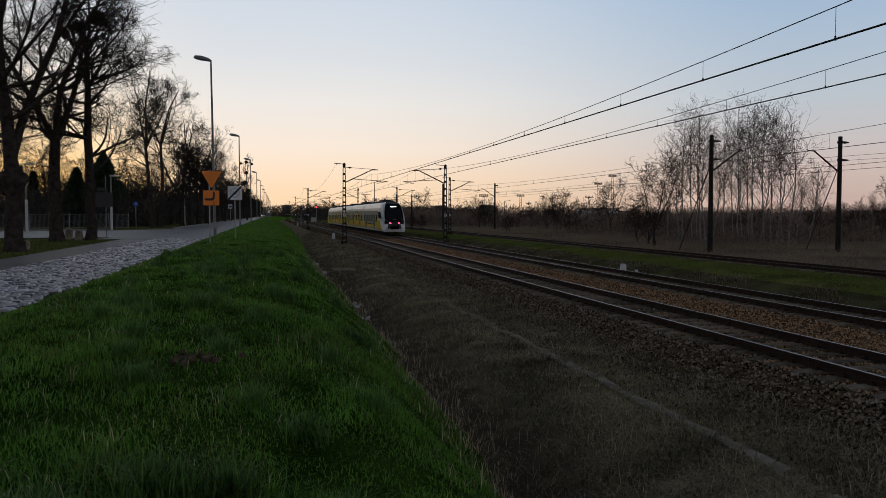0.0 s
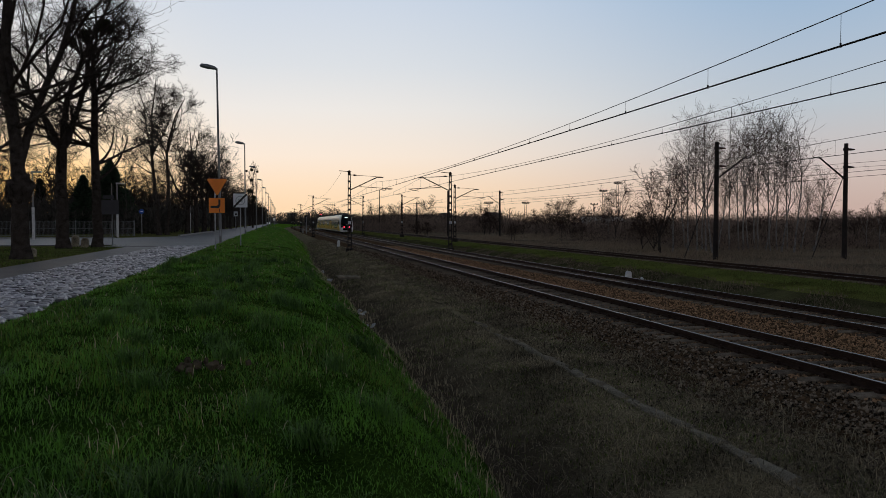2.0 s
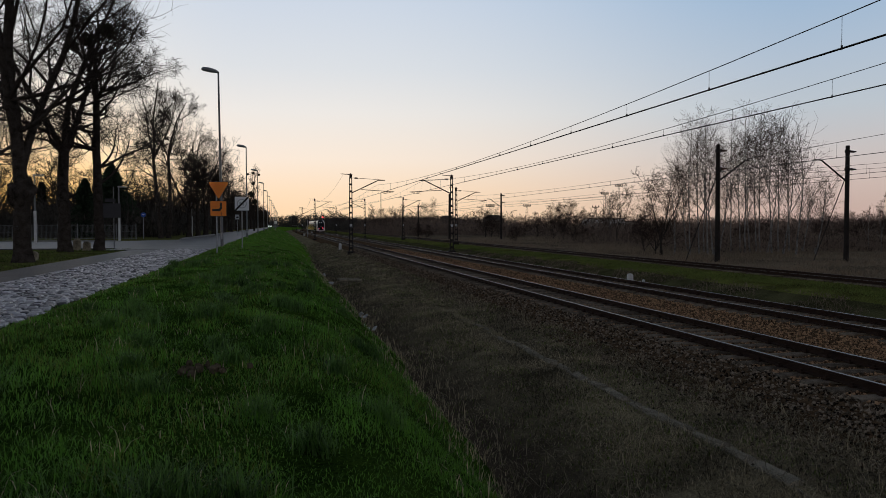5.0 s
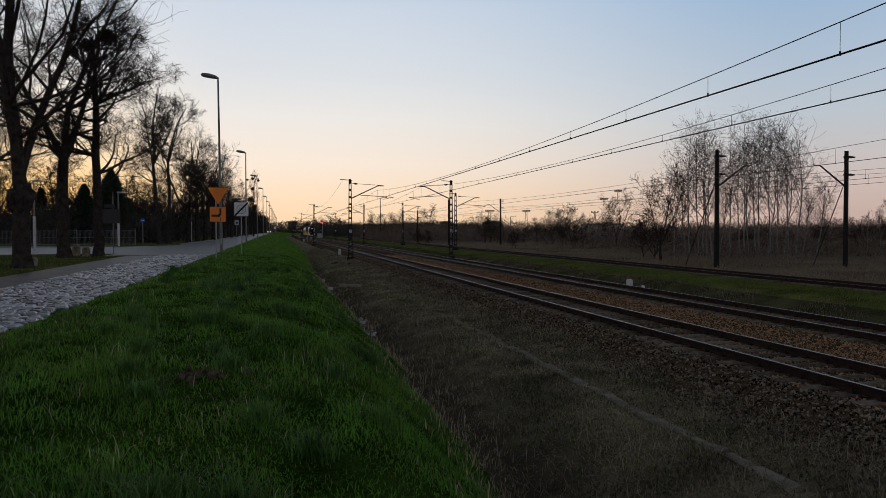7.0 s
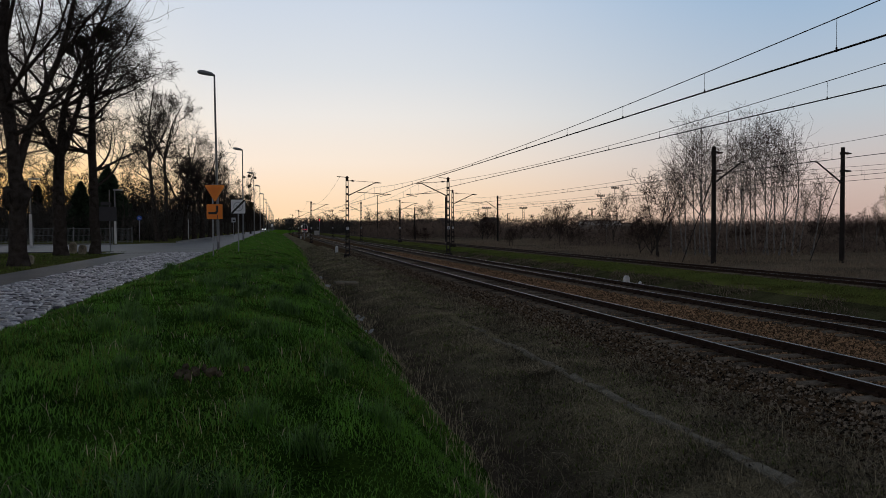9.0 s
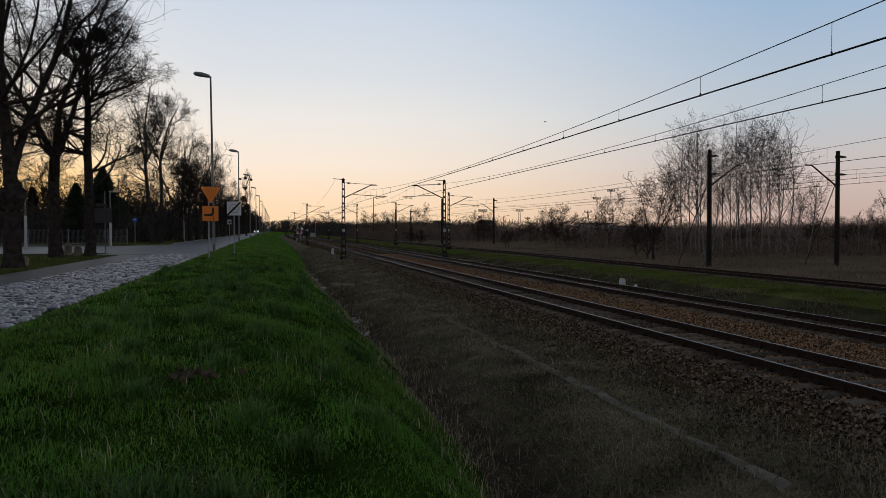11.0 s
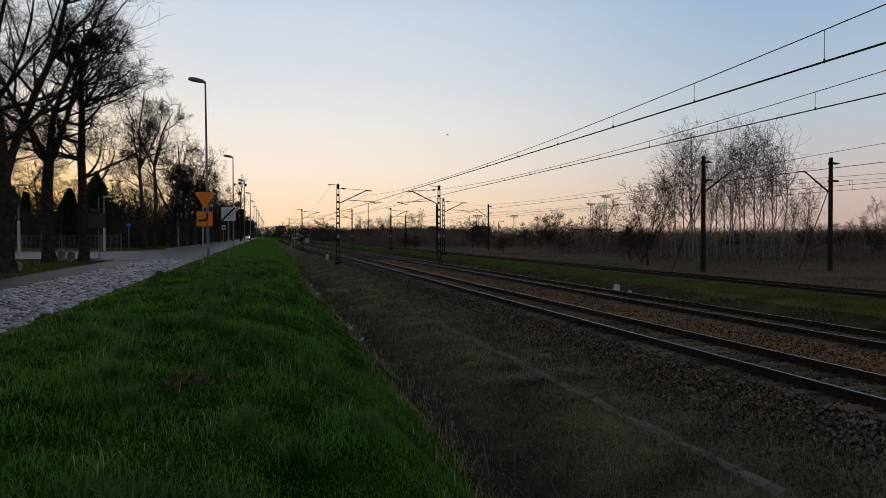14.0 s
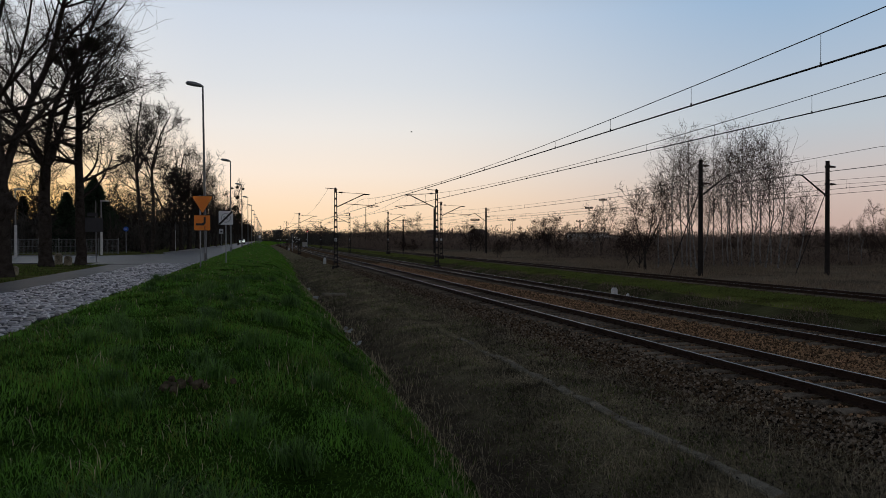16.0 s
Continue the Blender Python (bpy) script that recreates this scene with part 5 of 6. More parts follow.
def build_signs():
    x, y = spot(375.5, 35.0)
    m = thing("road_sign", "orange give-way triangle with an orange priority-bend plate on a steel post", "road sign", pose(x, y, 1.02, 0, 0, 3))
    part("post", tubed([(-0.10, 0.04, -0.3), (-0.10, 0.04, 3.5)], 0.033, 8), M["zinc"], m)
    r = 0.05
    tri = []
    for cx, cz, a0 in ((0.40, 3.42, -30), (-0.40, 3.42, 90), (0.0, 2.73, 210)):
        for i in range(5):
            a = radians(a0 + 30 * i)
            tri.append((cx + r * math.cos(a), cz + r * math.sin(a)))
    part("sign_border", plate(tri), M["sign_black"], m, "dark edge of the triangle")
    c = Vector((0, 3.19))
    part("sign_face", plate([tuple(c + (Vector(p) - c) * 0.955) for p in tri], 0.01), M["sign_orange"], m, "orange triangular face").location = (0, -0.006, 0)
    part("plate_border", plate(rounded(0.74, 0.72, 0.04, -0.02, 2.22)), M["sign_black"], m)
    pf = part("plate_face", plate(rounded(0.71, 0.69, 0.03, -0.02, 2.22), 0.01), M["sign_orange"], m, "orange plate")
    pf.location = (0, -0.006, 0)
    bend_pts = [(-0.30, 2.20), (-0.02, 2.20), (0.05, 2.26), (0.05, 2.50), (0.14, 2.50), (0.14, 2.22), (0.06, 2.10), (-0.30, 2.10)]
    part("bend_mark", plate(bend_pts, 0.008), M["sign_black"], pf, "bold black bend of the main road").location = (0, -0.006, 0)
    part("side_mark", plate(rounded(0.03, 0.17, 0.005, 0.10, 1.98), 0.008), M["sign_black"], pf).location = (0, -0.006, 0)
    x, y = spot(416.5, 41.0)
    m = thing("road_sign", "white square end-of-zone sign with a black diagonal bar", "road sign", pose(x, y, 1.02, 0, 0, 4))
    part("post", tubed([(0, 0.04, -0.3), (0, 0.04, 2.35)], 0.03, 8), M["zinc"], m)
    part("sign_border", plate(rounded(0.76, 0.76, 0.05, 0, 2.62)), M["sign_grey"], m)
    wf = part("sign_face", plate(rounded(0.72, 0.72, 0.04, 0, 2.62), 0.01), M["sign_white"], m, "white square face")
    wf.location = (0, -0.006, 0)
    bm = bmesh.new()
    k = 28
    a = [[bm.verts.new((rr * math.cos(2 * math.pi * i / k), o, 2.62 + rr * math.sin(2 * math.pi * i / k))) for i in range(k)] for rr, o in ((0.26, 0), (0.21, 0))]
    for i in range(k):
        bm.faces.new((a[0][i], a[0][(i + 1) % k], a[1][(i + 1) % k], a[1][i]))
    part("ring_mark", bm, M["sign_grey"], wf, "grey ring").location = (0, -0.004, 0)
    for dx in (-0.08, 0.07):
        part("figure_mark", plate(rounded(0.09, 0.2, 0.02, dx, 2.62), 0.004), M["sign_grey"], wf).location = (0, -0.005, 0)
    part("diagonal_bar", plate([(-0.36, 2.24), (-0.30, 2.24), (0.36, 2.92), (0.36, 3.0), (0.30, 3.0), (-0.36, 2.32)], 0.006), M["sign_black"], wf, "black diagonal bar").location = (0, -0.010, 0)
    # back of a larger board by the side street, and a small blue disc
    x, y = spot(187, 47.0)
    m = thing("notice_board", "grey back of a road sign board on two thin posts", "road sign", pose(x, y, 1.0, 0, 0, 12))
    part("post", tubed([(0.05, 0.05, -0.3), (0.05, 0.05, 3.9)], 0.03, 6), M["zinc_dark"], m)
    part("board", boxed(-0.55, 0.45, -0.02, 0.02, 1.95, 2.85, 0.01), M["sign_back"], m)
    part("small_board", boxed(-0.45, 0.15, -0.03, 0.01, 2.92, 3.15, 0.01), M["sign_back"], m)
    x, y = spot(241, 84.0)
    m = thing("road_sign", "small round blue sign on a pale post across the street", "road sign", pose(x, y, 1.0))
    part("post", tubed([(0, 0.04, -0.3), (0, 0.04, 2.7)], 0.04, 6), M["zinc"], m)
    part("disc", plate([(0.27 * math.cos(a), 2.65 + 0.27 * math.sin(a)) for a in [2 * math.pi * i / 20 for i in range(20)]]), M["sign_blue"], m, "blue disc")
    part("white_mark", plate(rounded(0.26, 0.07, 0.01, 0, 2.65), 0.006), M["sign_white"], m).location = (0, -0.008, 0)
    x, y = spot(408, 95.0)
    m = thing("road_sign", "small white sign plate on a thin post by the road", "road sign", pose(x, y, 1.0))
    part("post", tubed([(0, 0.03, -0.3), (0, 0.03, 2.3)], 0.03, 6), M["zinc"], m)
    sf = part("sign_face", plate(rounded(0.5, 0.6, 0.03, 0, 2.5)), M["sign_grey"], m)
    part("dark_mark", plate(rounded(0.26, 0.2, 0.04, 0.03, 2.46), 0.006), M["sign_black"], sf).location = (0, -0.008, 0)
    x, y = spot(476, 205.0)
    m = thing("road_sign", "small white sign plate on a thin post by the road", "road sign", pose(x, y, 0.9))
    part("post", tubed([(0, 0.03, -0.3), (0, 0.03, 2.3)], 0.04, 6), M["zinc"], m)
    part("sign_face", plate(rounded(0.6, 0.7, 0.03, 0, 2.3)), M["sign_white"], m)


build_signs()


# ---- posts, bollards, fence and far buildings ----
def stone(x, y, w, d, h, z, name, label, material, top=0.5):
    bm = bmesh.new()
    pts = [(-w / 2, 0), (w / 2, 0), (w / 2, h * 0.82), (w / 4, h), (-w / 4, h), (-w / 2, h * 0.82)]
    a = [bm.verts.new((px, -d / 2, pz)) for px, pz in pts]
    b = [bm.verts.new((px, d / 2, pz)) for px, pz in pts]
    bm.faces.new(a)
    bm.faces.new(b[::-1])
    for i in range(6):
        bm.faces.new((a[i], a[(i + 1) % 6], b[(i + 1) % 6], b[i]))
    bmesh.ops.bevel(bm, geom=list(bm.edges), offset=min(w, d) * 0.08, segments=1, affect="EDGES")
    ob = part(name, bm, material, None)
    ob.matrix_basis = pose(x, y, z, 0, 2, 6)
    return tagged(ob, label, "marker post" if "post" in name else "stone")


stone(16.45, 33.1, 0.28, 0.16, 0.50, -0.38, "marker_post", "short white distance post beside the track", M["white_post"])
km2x, km2y = spot(590, 88)
stone(km2x, km2y, 0.32, 0.2, 0.95, -0.62, "marker_post", "white painted distance post beside the track", M["white_post"])
x, y = spot(1127, 34.5)
stone(x, y, 0.12, 0.10, 0.32, -0.38, "marker_post", "small pale track peg", M["white_post"])
for px, depth, h in ((122, 44, 0.75), (139, 43, 0.6), (42, 31, 0.45)):
    x, y = spot(px, depth)
    stone(x, y, 0.4, 0.35, h, 0.95, "boulder_post", "old grey stone bollard under the trees", M["concrete"])
for px, py in ((573, 484), (626, 537), (558, 463), (640, 560)):
    f = 784 / math.tan(radians(FOV / 2))
    depth = f * 3.15 / (py - 380)
    x, y = spot(px, depth)
    rng = random.Random(px)
    bm = bmesh.new()
    for _ in range(5):
        box(bm, -0.09, 0.09, -0.06, 0.06, -0.015, 0.02, 0, pose(rng.uniform(-0.2, 0.2), rng.uniform(-0.35, 0.35), rng.uniform(0.0, 0.08), rng.uniform(-40, 40), rng.uniform(-40, 40), rng.uniform(0, 180)))
    ob = part("litter", bm, M["litter"], None)
    ob.matrix_basis = pose(x, y, land(x, y) + 0.05)
    tagged(ob, "scraps of white litter in the ditch", "litter")
# slab over the ditch drain
x, y = spot(606, 40)
ob = part("drain_slab", boxed(-0.6, 0.6, -0.4, 0.4, -0.14, 0.0, 0.03), M["concrete"], None)
ob.matrix_basis = pose(x, y, -0.40, 0, 2, 4)
tagged(ob, "weathered concrete slab over the ditch", "slab")

# concrete edging along the verge, in pieces
edging = thing("concrete_edging", "worn pale concrete edging sunk in dry grass", "edging", kind="structure")
rng = random.Random(2)
y = 5.2
while y < 24:
    ln = rng.uniform(0.35, 1.0)
    bm = boxed(-0.10, 0.10, 0, ln - 0.02, -0.2, 0.02, 0.02)
    for v in bm.verts:
        v.co += Vector((rng.uniform(-0.03, 0.03), rng.uniform(-0.03, 0.03), rng.uniform(-0.05, 0.012)))
    p = part("edging_block", bm, M["concrete"], edging)
    p.matrix_basis = pose(5.85 + rng.uniform(-0.03, 0.03), y, land(5.85, y) + 0.032 + rng.uniform(-0.02, 0.02) - max(0, y - 16) * 0.006, rng.uniform(-1, 1), rng.uniform(-3, 3), rng.uniform(-1.5, 1.5))
    y += ln

# garden fence of the side street
fence = thing("fence", "low dark wire-panel fence behind the side street", "fence")
for i in range(26):
    x = -62 + i * 1.9
    part("post", tubed([(x, 84.5, 0.7), (x, 84.5, 2.65)], 0.045, 5), M["fence"], fence)
    if i < 25:
        s = [(x + 0.12 * k, 84.5, 1.0, 0.012, x + 0.12 * k, 84.5, 2.55, 0.012) for k in range(1, 16)]
        s += [(x, 84.5, zz, 0.018, x + 1.9, 84.5, zz, 0.018) for zz in (1.1, 1.8, 2.5)]
        part("wire_panel", segments_mesh("wire_panel", s, 3, M["fence"]), None, fence)["kind"] = "stuff"
for px, depth, h, lab in ((48, 60, 5.5, "slim lamp post with a white painted foot"), (198, 72, 5.2, "slim lamp post with a white painted foot"), (327, 100, 5.0, "slim lamp post with a white painted foot")):
    x, y = spot(px, depth)
    m = thing("street_post", lab, "lamp post", pose(x, y, 0.95))
    part("foot", tubed([(0, 0, -0.2), (0, 0, 2.7)], 0.11, 8), M["white_post"], m, "white painted foot")
    part("upper_pole", tubed([(0, 0, 2.65), (0, 0, h)], 0.06, 8), M["zinc_dark"], m)
    part("lamp_head", boxed(-0.1, 0.7, -0.12, 0.12, h - 0.05, h + 0.1, 0.03), M["zinc"], m)


def house(px, depth, w, d, h, roof_h, wall, label, floors=2, z=-0.5, flat=False, bays=5):
    x, y = spot(px, depth)
    m = thing("house" if not flat else "building", label, "building", pose(x, y, z))
    wall_ob = part("wall", boxed(-w / 2, w / 2, 0, d, 0, h), wall, m)
    if flat:
        part("roof", boxed(-w / 2 - 0.3, w / 2 + 0.3, -0.3, d + 0.3, h, h + 0.5, 0.05), M["roof"], m)
    else:
        bm = bmesh.new()
        v = [bm.verts.new(p) for p in ((-w / 2 - 0.4, -0.4, h), (w / 2 + 0.4, -0.4, h), (w / 2 + 0.4, d + 0.4, h), (-w / 2 - 0.4, d + 0.4, h), (-w / 2 * 0.7, d / 2, h + roof_h), (w / 2 * 0.7, d / 2, h + roof_h))]
        for f in ((0, 1, 5, 4), (1, 2, 5), (2, 3, 4, 5), (3, 0, 4), (3, 2, 1, 0)):
            bm.faces.new([v[i] for i in f])
        part("roof", bm, M["roof"], m)
    for i in range(bays):
        for k in range(floors):
            cx, cz = -w / 2 + w * (i + 0.5) / bays, h * (k + 0.55) / floors
            part("window", boxed(cx - w / bays * 0.25, cx + w / bays * 0.25, -0.06, 0.05, cz - 0.7, cz + 0.7), M["glass"], wall_ob)


house(1066, 330, 15, 12, 5.2, 0, M["pale_wall"], "pale flat-roofed railway building behind the scrub", 1, flat=True, bays=9)
house(1100, 345, 14, 12, 4.0, 0, M["plaster"], "low flat-roofed shed behind the scrub", 1, flat=True, bays=5)
house(770, 262, 6, 6, 2.3, 1.3, M["plaster"], "small pale house among the bare scrub", 1, bays=3)
house(783, 345, 6, 7, 5.2, 2.0, M["plaster"], "dark signal box with a hipped roof", 2, bays=3)
house(865, 380, 9, 8, 5.5, 2.4, M["plaster"], "distant house with a dark roof", 1, bays=3)
house(507, 800, 9, 14, 12, 0, M["plaster"], "dark flat-roofed block at the end of the road", 3, z=0, flat=True, bays=3)


def flood_mast(px, depth, h, n=5):
    x, y = spot(px, depth)
    m = thing("floodlight_mast", "distant floodlight mast with a lamp platform", "floodlight mast", pose(x, y, -0.5))
    for s in (-1, 1):
        part("leg", tubed([(s * 1.0, 0, 0), (s * 0.45, 0, h)], 0.11, 4), M["mast"], m)
    for i in range(8):
        z = h * (i + 0.5) / 8
        w = 1.0 - 0.55 * z / h
        part("brace", tubed([(-w, 0, z), (w, 0, z + h / 10)], 0.07, 4), M["mast"], m)
    part("platform", boxed(-2.2, 2.2, -0.5, 0.5, h, h + 0.35), M["mast"], m)
    for i in range(n):
        cx = -2.0 + 4.0 * i / (n - 1)
        part("floodlight", boxed(cx - 0.3, cx + 0.3, -0.3, 0.3, h + 0.5, h + 1.2, 0.05), M["mast"], m)


flood_mast(1083, 420, 24)
flood_mast(1058, 430, 20)
flood_mast(921, 440, 13.5)
flood_mast(1042, 450, 13, 3)
flood_mast(856, 380, 12)


def yard_lamp(px, depth, h):
    x, y = spot(px, depth)
    m = thing("yard_lamp", "tall slim yard lamp post", "lamp post", pose(x, y, -0.5))
    part("pole", tubed([(0, 0, -0.3), (0, 0, h)], [0.16, 0.09], 6), M["mast"], m)
    part("lamp_head", tubed([(-0.1, 0, h), (1.4, 0, h + 0.3), (2.0, 0, h + 0.25)], [0.07, 0.07, 0.14], 6), M["mast"], m)


yard_lamp(663, 225, 12.5)
yard_lamp(893, 260, 7.5)


def signal(px, depth, top, lit=True, label="tall light signal showing red"):
    x, y = spot(px, depth)
    m = thing("railway_signal", label, "signal", pose(x, y, -0.5))
    part("post", tubed([(0, 0, -0.3), (0, 0, top)], 0.09, 8), M["zinc"], m)
    part("backboard", boxed(-0.3, 0.3, -0.05, 0.12, top - 1.3, top + 0.4, 0.05), M["train_black"], m)
    if lit:
        part("red_lens", tubed([(0, -0.09, top - 0.2), (0, -0.03, top - 0.2)], 0.17, 10), M["signal_red"], m, "lit red lens")


signal(560, 283, 6.0)
signal(533, 186, 4.2, False, "short pale unlit track signal post")
for px, depth, w, h in ((555, 270, 1.6, 1.9), (540, 240, 0.6, 0.8), (527, 200, 0.5, 0.7)):
    x, y = spot(px, depth)
    m = thing("relay_cabinet", "pale trackside relay cabinet", "cabinet", pose(x, y, -0.5))
    part("body", boxed(-w / 2, w / 2, 0, 0.6, 0, h, 0.03), M["pale_wall"], m)
    part("lid", boxed(-w / 2 - 0.05, w / 2 + 0.05, -0.05, 0.65, h, h + 0.08), M["concrete"], m)


# ---- grass, dry stalks and ballast: nobody could count them ----
def blades(n, seed, place, hmin, hmax, width, name, label, material, flop=0.5, tuft=0.0):
    """Curved tapered blades; place(rs) gives x, y and a height factor, or None."""
    rs = np.random.RandomState(seed)
    P = []
    while len(P) < n:
        r = place(rs)
        if r is not None:
            P.append(r)
    P = np.array(P)
    z = np.array([land(x, y) for x, y in P[:, :2]]) - 0.01
    h = rs.uniform(hmin, hmax, n) * P[:, 2]
    az = rs.uniform(0, 2 * np.pi, n)
    lean = rs.uniform(0.1, 1.0, n) * flop
    dx, dy = np.cos(az), np.sin(az)
    w = width * rs.uniform(0.6, 1.3, n) * P[:, 3]
    ux, uy = -dy * w, dx * w
    V = np.zeros((n, 6, 3))
    for i, (t, k, ww) in enumerate(((0, 0, 1.0), (0.55, 0.35, 0.8), (1.0, 1.0, 0.12))):
        cx, cy, cz = P[:, 0] + dx * lean * h * k, P[:, 1] + dy * lean * h * k, z + h * t * (1 - 0.35 * lean * k)
        V[:, 2 * i] = np.stack([cx - ux * ww, cy - uy * ww, cz], 1)
        V[:, 2 * i + 1] = np.stack([cx + ux * ww, cy + uy * ww, cz], 1)
    b = (np.arange(n) * 6)[:, None]
    F = np.concatenate([b + np.array([[0, 1, 3, 2]]), b + np.array([[2, 3, 5, 4]])])
    return tagged(new(name, quick_mesh(name, V.reshape(-1, 3), F, material)), label, "grass", kind="stuff")


def bank(rs):
    """More blades close by; tufts, bare spots and trodden hollows by noise."""
    u = rs.rand()
    y = 2.2 + 228 * u ** 3.5
    x = rs.uniform(-3.85, 3.0 if y < 45 else 4.3)
    if abs(x) > 0.62 * y + 0.6:
        return None
    c = noise.noise((x * 0.9, y * 0.7, 3)) + 0.6 * noise.noise((x * 2.6, y * 2.2, 5))
    if c < -0.6 and rs.rand() < 0.3:
        return None
    xw = x - wiggle(x, y)
    if xw > 2.7 or xw > 2.0 and rs.rand() < (xw - 2.0) * 0.7:
        return None
    edge = 0.5 if x < -3.4 else 1.0
    return x, y, edge * (0.62 + 0.95 * max(-0.3, c)), 1.0 + y * 0.045


blades(250000, 1, bank, 0.06, 0.16, 0.0030, "grass", "lush green spring grass on the bank", M["blade"], 1.3)


def around(rs):
    y = rs.uniform(-16, 3.2)
    x = rs.uniform(-3.6, 2.6)
    if y > 0 and abs(x) < 0.5 * y:
        return None
    return x, y, 0.9, 1.6


blades(26000, 18, around, 0.08, 0.20, 0.0036, "grass", "lush green spring grass on the bank", M["blade"], 0.8)


def olive(rs):
    r = bank(rs)
    if r is None or noise.noise((r[0] * 0.55, r[1] * 0.45, 14)) < 0.0:
        return None
    return r[0], r[1], r[2] * 1.05, r[3]


blades(50000, 15, olive, 0.06, 0.17, 0.0028, "grass", "yellowish dull grass patches on the bank", M["olive_blade"], 1.4)


def verge_left(rs):
    y = 24 + 26 * rs.rand()
    x = rs.uniform(-30, -8.4)
    if noise.noise((x * 0.35, y * 0.3, 61)) < -0.15 + 0.2 * rs.randn() or y > 50 + x * 0.1:
        return None
    return x, y, 1.0, 2.2


blades(26000, 16, verge_left, 0.05, 0.14, 0.0035, "grass", "thin grass and dead leaves under the roadside trees", M["olive_blade"], 0.9)


TUFTS = [(random.Random(i).uniform(-3.2, 1.6), 3.0 + 26 * random.Random(i + 500).random() ** 1.7, random.Random(i + 900).uniform(0.7, 1.3)) for i in range(100)]


def tuft(rs):
    x, y, k = TUFTS[rs.randint(len(TUFTS))]
    a, r = rs.uniform(0, 6.283), abs(rs.normal(0, 0.10)) * k
    return x + r * math.cos(a), y + r * math.sin(a), k, 1.0 + y * 0.045


blades(24000, 17, tuft, 0.12, 0.26, 0.0032, "grass", "taller dark grass tufts on the bank", M["tuft_blade"], 0.9)


def straw(rs):
    r = bank(rs)
    if r is None or noise.noise((r[0] * 1.1, r[1] * 0.9, 11)) < 0.05:
        return None
    return r[0], r[1], r[2] * 1.15, r[3]


blades(3000, 2, straw, 0.10, 0.24, 0.0026, "grass", "pale dry stalks among the green grass", M["dry_blade"], 1.1)


def verge(rs):
    y = 4.5 + 115 * rs.rand() ** 2.5
    x = rs.uniform(2.7, 7.6)
    if rs.rand() > 0.28 + 0.72 * sm(3.3, 4.9, x - wiggle(x, y) + 0.5 * noise.noise((x * 0.7, y * 0.4, 33))):
        return None
    c = noise.noise((x * 0.8, y * 0.5, 21)) + 0.5 * noise.noise((x * 2.2, y * 2.0, 22))
    if c < -0.6 or abs(x - 5.85) < 0.12 and rs.rand() < 0.85:
        return None
    return x, y, 0.8 + 0.5 * c, 1.0 + y * 0.05


blades(110000, 3, verge, 0.05, 0.18, 0.0040, "dry_grass", "matted brown dry grass beside the ditch", M["dry_blade"], 2.2)


blades(9000, 12, verge, 0.22, 0.50, 0.0030, "dry_grass", "long pale straws lying over the verge", M["dry_blade"], 2.5)


def verge_green(rs):
    r = verge(rs)
    if r is None or noise.noise((r[0] * 0.6, r[1] * 0.35, 31)) < -0.08:
        return None
    return r


blades(42000, 4, verge_green, 0.04, 0.11, 0.003, "grass", "thin green grass growing through the dry verge", M["olive_blade"], 0.9)


def ditch_stalk(rs):
    y = 5.0 + 45 * rs.rand() ** 1.6
    return rs.normal(2.75, 0.45) + wiggle(2.6, y), y, 1.0 + 0.3 * rs.rand(), 1.0 + y * 0.05


blades(2400, 5, ditch_stalk, 0.07, 0.22, 0.0045, "dry_grass", "pale dead stalks along the ditch", M["dry_blade"], 0.8)


def strip_grass(rs):
    y = 16 + 90 * rs.rand() ** 1.5
    x = rs.uniform(21.4, 24.9)
    if noise.noise((x * 0.3, y * 0.15, 41)) < -0.1 + 0.25 * rs.randn():
        return None
    return x, y, 1.0, 1.0 + y * 0.05


blades(30000, 6, strip_grass, 0.05, 0.14, 0.005, "grass", "short mossy grass between the tracks", M["moss_blade"], 0.9)


def slope_grass(rs):
    y = 14 + 70 * rs.rand() ** 1.5
    x = rs.uniform(18.2, 21.8)
    if noise.noise((x * 0.6, y * 0.4, 45)) < -0.05:
        return None
    return x, y, 1.0, 1.0 + y * 0.04


blades(12000, 11, slope_grass, 0.06, 0.22, 0.005, "dry_grass", "rough dull grass on the slope below the siding", M["weed"], 1.2)


def field_weed(rs):
    y = 30 + 130 * rs.rand() ** 1.3
    x = 28.3 + rs.uniform(0, 1) ** 1.2 * (30 + 0.35 * y)
    c = noise.noise((x * 0.15, y * 0.12, 51))
    if c < -0.2 + 0.2 * rs.randn():
        return None
    return x, y, 0.7 + 1.2 * max(0, c + 0.2), 1.0 + y * 0.02


blades(60000, 7, field_weed, 0.08, 0.40, 0.010, "dry_grass", "tall dead brown weeds over the field", M["weed"], 1.4)


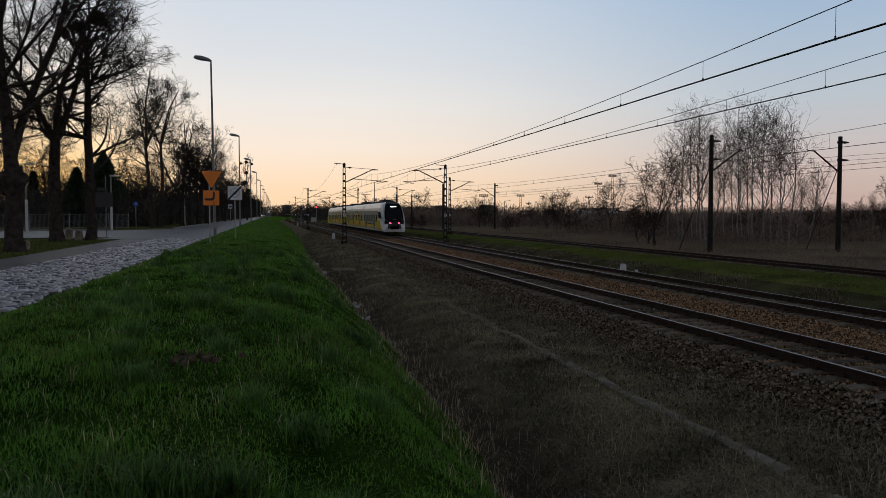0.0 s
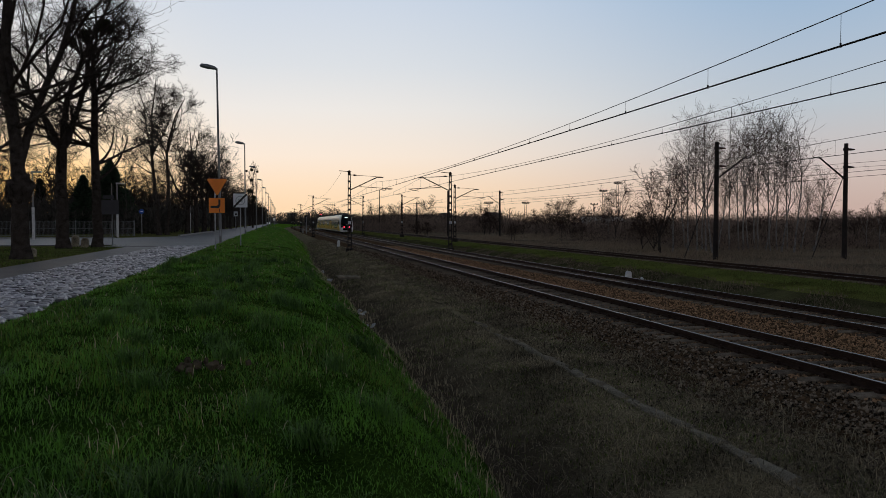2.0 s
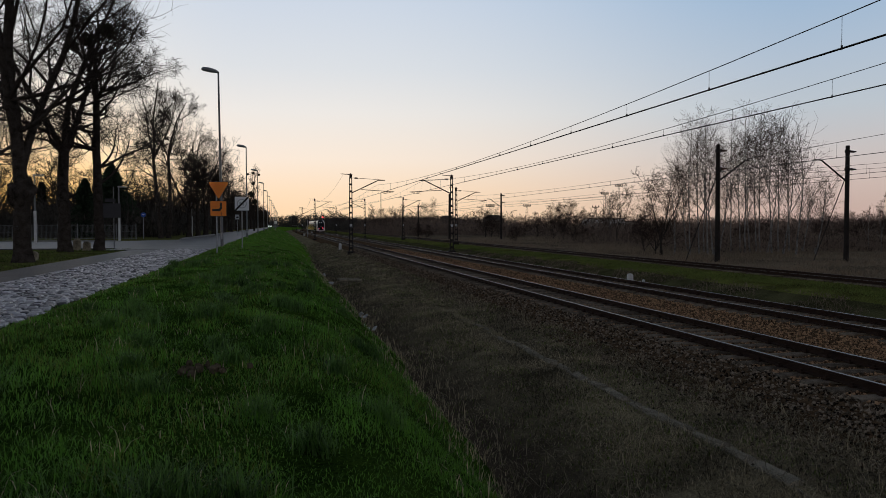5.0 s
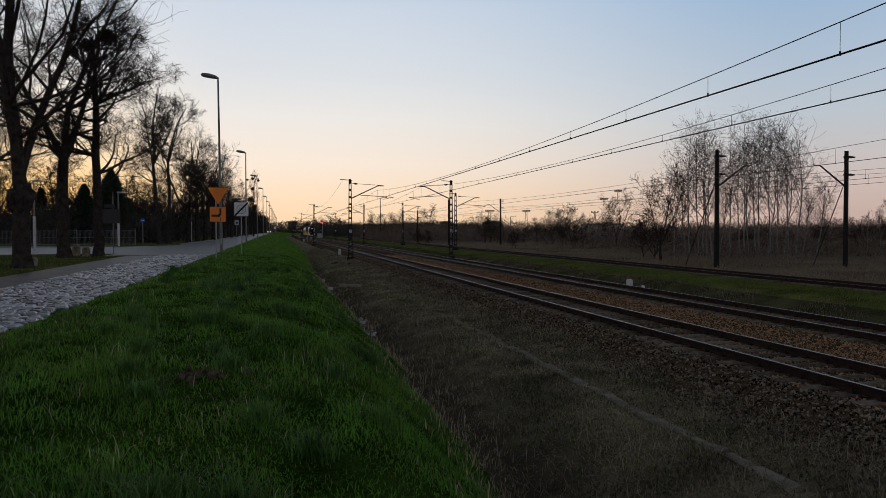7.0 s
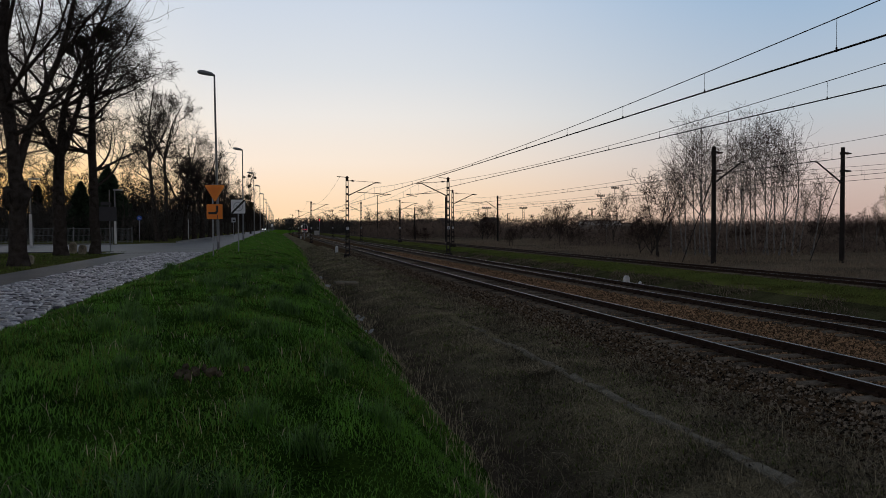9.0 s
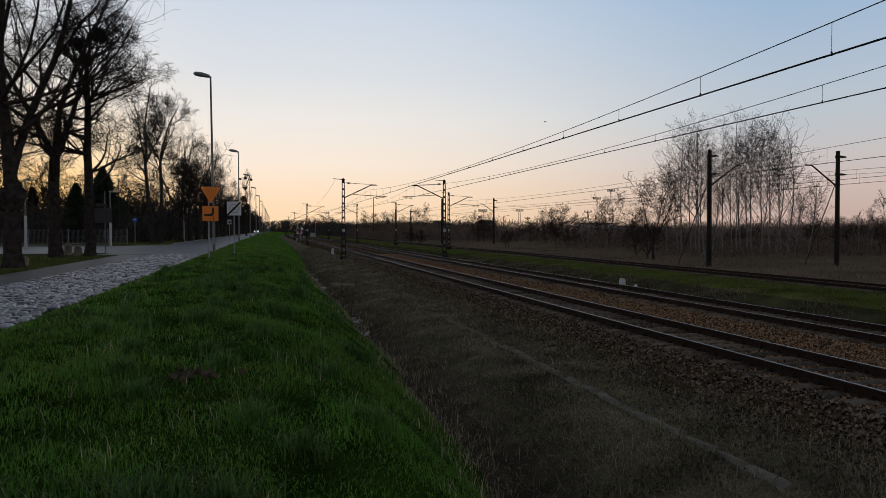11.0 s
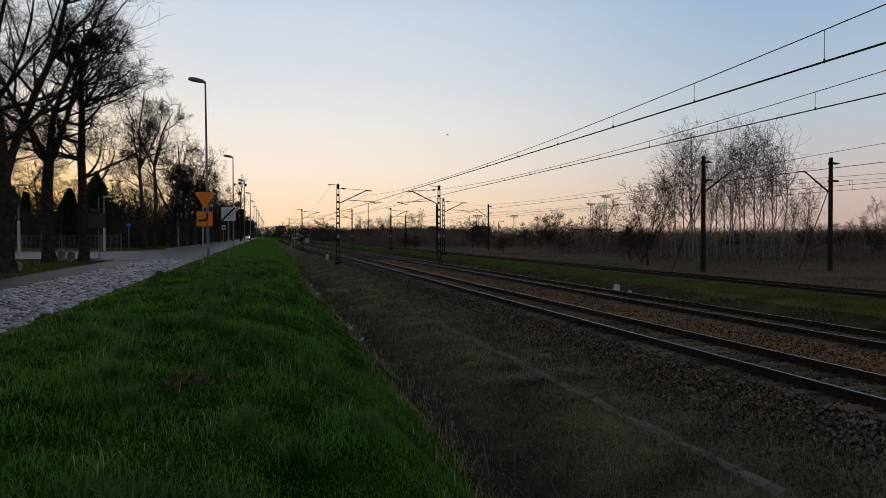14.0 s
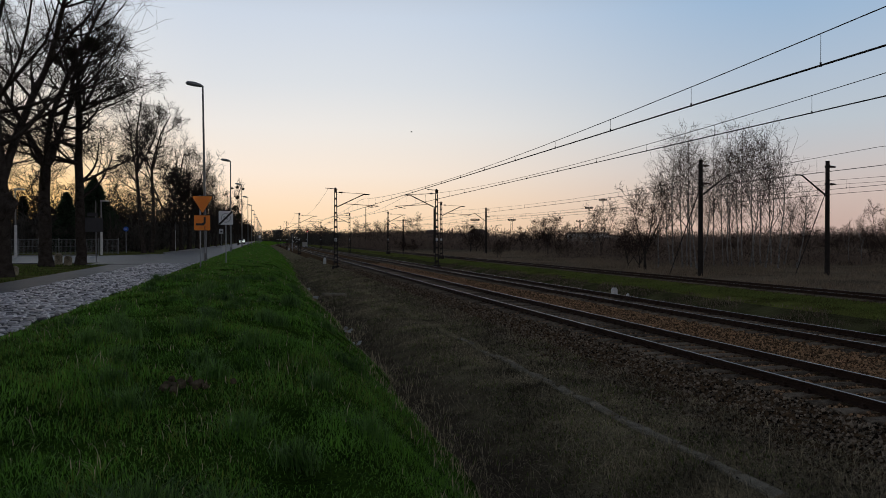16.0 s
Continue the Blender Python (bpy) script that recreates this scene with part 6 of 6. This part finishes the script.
def stones(n, seed, place, smin, smax, name, label, material):
    rs = np.random.RandomState(seed)
    P = []
    while len(P) < n:
        r = place(rs)
        if r is not None:
            P.append(r)
    P = np.array(P)
    base = np.array([[1, 0, 0], [-1, 0, 0], [0, 1, 0], [0, -1, 0], [0, 0, 1], [0, 0, -1]], float)
    tri = np.array([[0, 2, 4], [2, 1, 4], [1, 3, 4], [3, 0, 4], [2, 0, 5], [1, 2, 5], [3, 1, 5], [0, 3, 5]])
    s = rs.uniform(smin, smax, (n, 1, 1)) * rs.uniform(0.6, 1.2, (n, 1, 3))
    V = base[None] * s + rs.normal(0, 0.22, (n, 6, 3)) * s
    a = rs.uniform(0, 2 * np.pi, (n, 3))
    for k, (i, j) in enumerate(((0, 1), (1, 2), (0, 2))):
        c, sn = np.cos(a[:, k])[:, None], np.sin(a[:, k])[:, None]
        p, q = V[:, :, i].copy(), V[:, :, j].copy()
        V[:, :, i], V[:, :, j] = p * c - q * sn, p * sn + q * c
    V += P[:, None, :3]
    F = (np.arange(n) * 6)[:, None, None] + tri[None]
    return tagged(new(name, quick_mesh(name, V.reshape(-1, 3), F.reshape(-1, 3), material)), label, "ballast", kind="stuff")


def ballast_place(rs, x0=8.6, x1=17.2):
    y = 7 + 75 * rs.rand() ** 1.9
    x = rs.uniform(x0, x1)
    if x < 7.6 and rs.rand() < 0.6:
        return None
    for t in (T1, T2):
        if 0.66 < abs(x - t) < 0.85:
            return None
        on_sleeper = abs(x - t) < 1.28 and ((y - (4.3 if t == T1 else 8.3)) % 0.6 < 0.13 or (y - (4.3 if t == T1 else 8.3)) % 0.6 > 0.47)
        if on_sleeper:
            return None
    z = land(x, y) + rs.uniform(-0.012, 0.02)
    return x, y, z


stones(58000, 8, ballast_place, 0.018, 0.040, "ballast", "rust-brown crushed ballast stones of the railway", M["stone"])
stones(15000, 10, lambda rs: ballast_place(rs, 7.0, 8.75), 0.018, 0.042, "ballast", "dull grey-brown ballast stones on the shoulder", M["grey_stone"])


def stray(rs):
    y = 6 + 40 * rs.rand() ** 1.8
    x = 7.3 - abs(rs.normal(0, 0.55))
    return x, y, land(x, y) + 0.01


stones(2600, 9, stray, 0.018, 0.04, "ballast", "stray ballast stones in the dry grass", M["grey_stone"])

# bare earth clods on the bank
for px, py, w in ((334, 651, 0.40),):
    f = 784 / math.tan(radians(FOV / 2))
    depth = f * 1.42 / (py - 380)
    x, y = spot(px, depth)
    rng = random.Random(px)
    bm = bmesh.new()
    for _ in range(22):
        m = pose(rng.gauss(0, w * 0.4), rng.gauss(0, w * 0.3), rng.uniform(0, 0.03), rng.uniform(0, 90), rng.uniform(0, 90), rng.uniform(0, 90))
        s = rng.uniform(0.012, 0.035)
        box(bm, -s, s, -s, s, -s, s, s * 0.3, m)
    ob = part("earth_clods", bm, M["ditch"], None)
    ob.matrix_basis = pose(x, y, land(x, y) + 0.04)
    tagged(ob, "dark crumbled earth clods in the grass", "earth", kind="stuff")


# ---- what moves ----
def train_pose(y):
    x0, x1 = T2 + 0.05 + bend(y), T2 + 0.05 + bend(y + 80)
    return pose(x0, y, 0.0, 0, 0, -math.degrees(math.atan2(x1 - x0, 80)))


def ray_point(t, px, py, dist):
    for (ta, *a), (tb, *b) in zip(PATH, PATH[1:]):
        if ta <= t <= tb:
            break
    u = (t - ta) / (tb - ta)
    m = heading_pose(*[p + (q - p) * u for p, q in zip(a, b)])
    f = 784 / math.tan(radians(FOV / 2))
    d = m.to_3x3() @ Vector(((px - 784) / f, (441 - py) / f, -1)).normalized()
    return Vector(EYE) + d * dist


def drive(moving, gap):
    rows = []
    for t, y in ((0, 440), (2, 446), (4, 448), (6.5, 440), (8, 410), (9, 380), (11.3, 306), (12.5, 285), (14, 262), (15, 248), (16, 234)):
        rows.append((t, pose(-7.4 + road_shift(y + gap), y + gap, 1.07)))
    walk(moving, rows)


def motions():
    walk(train, [(t, train_pose(y)) for t, y in ((0, 89.5), (1, 123), (2, 158), (3, 191), (4, 224), (5, 257), (6.5, 304), (8, 345), (9, 365), (11, 408), (12.5, 440), (14.5, 485), (16, 520))])
    for moving, gap in ((car, 0), (car_behind, 9)):
        drive(moving, gap)
    rows = []
    for t, x, y in ((0, 1990, 330), (6, 1980, 320), (9.2, 1700, 260), (11.3, 899, 210), (11.9, 857, 202), (12.5, 816, 211), (13.1, 795, 215), (13.7, 782, 227), (14.3, 802, 246), (14.9, 776, 235), (15.3, 759, 237), (16, 728, 234)):
        p = ray_point(t, x, y, 170)
        rows.append((t, pose(*p, 0, 0, 180)))
    walk(bird, rows)


motions()
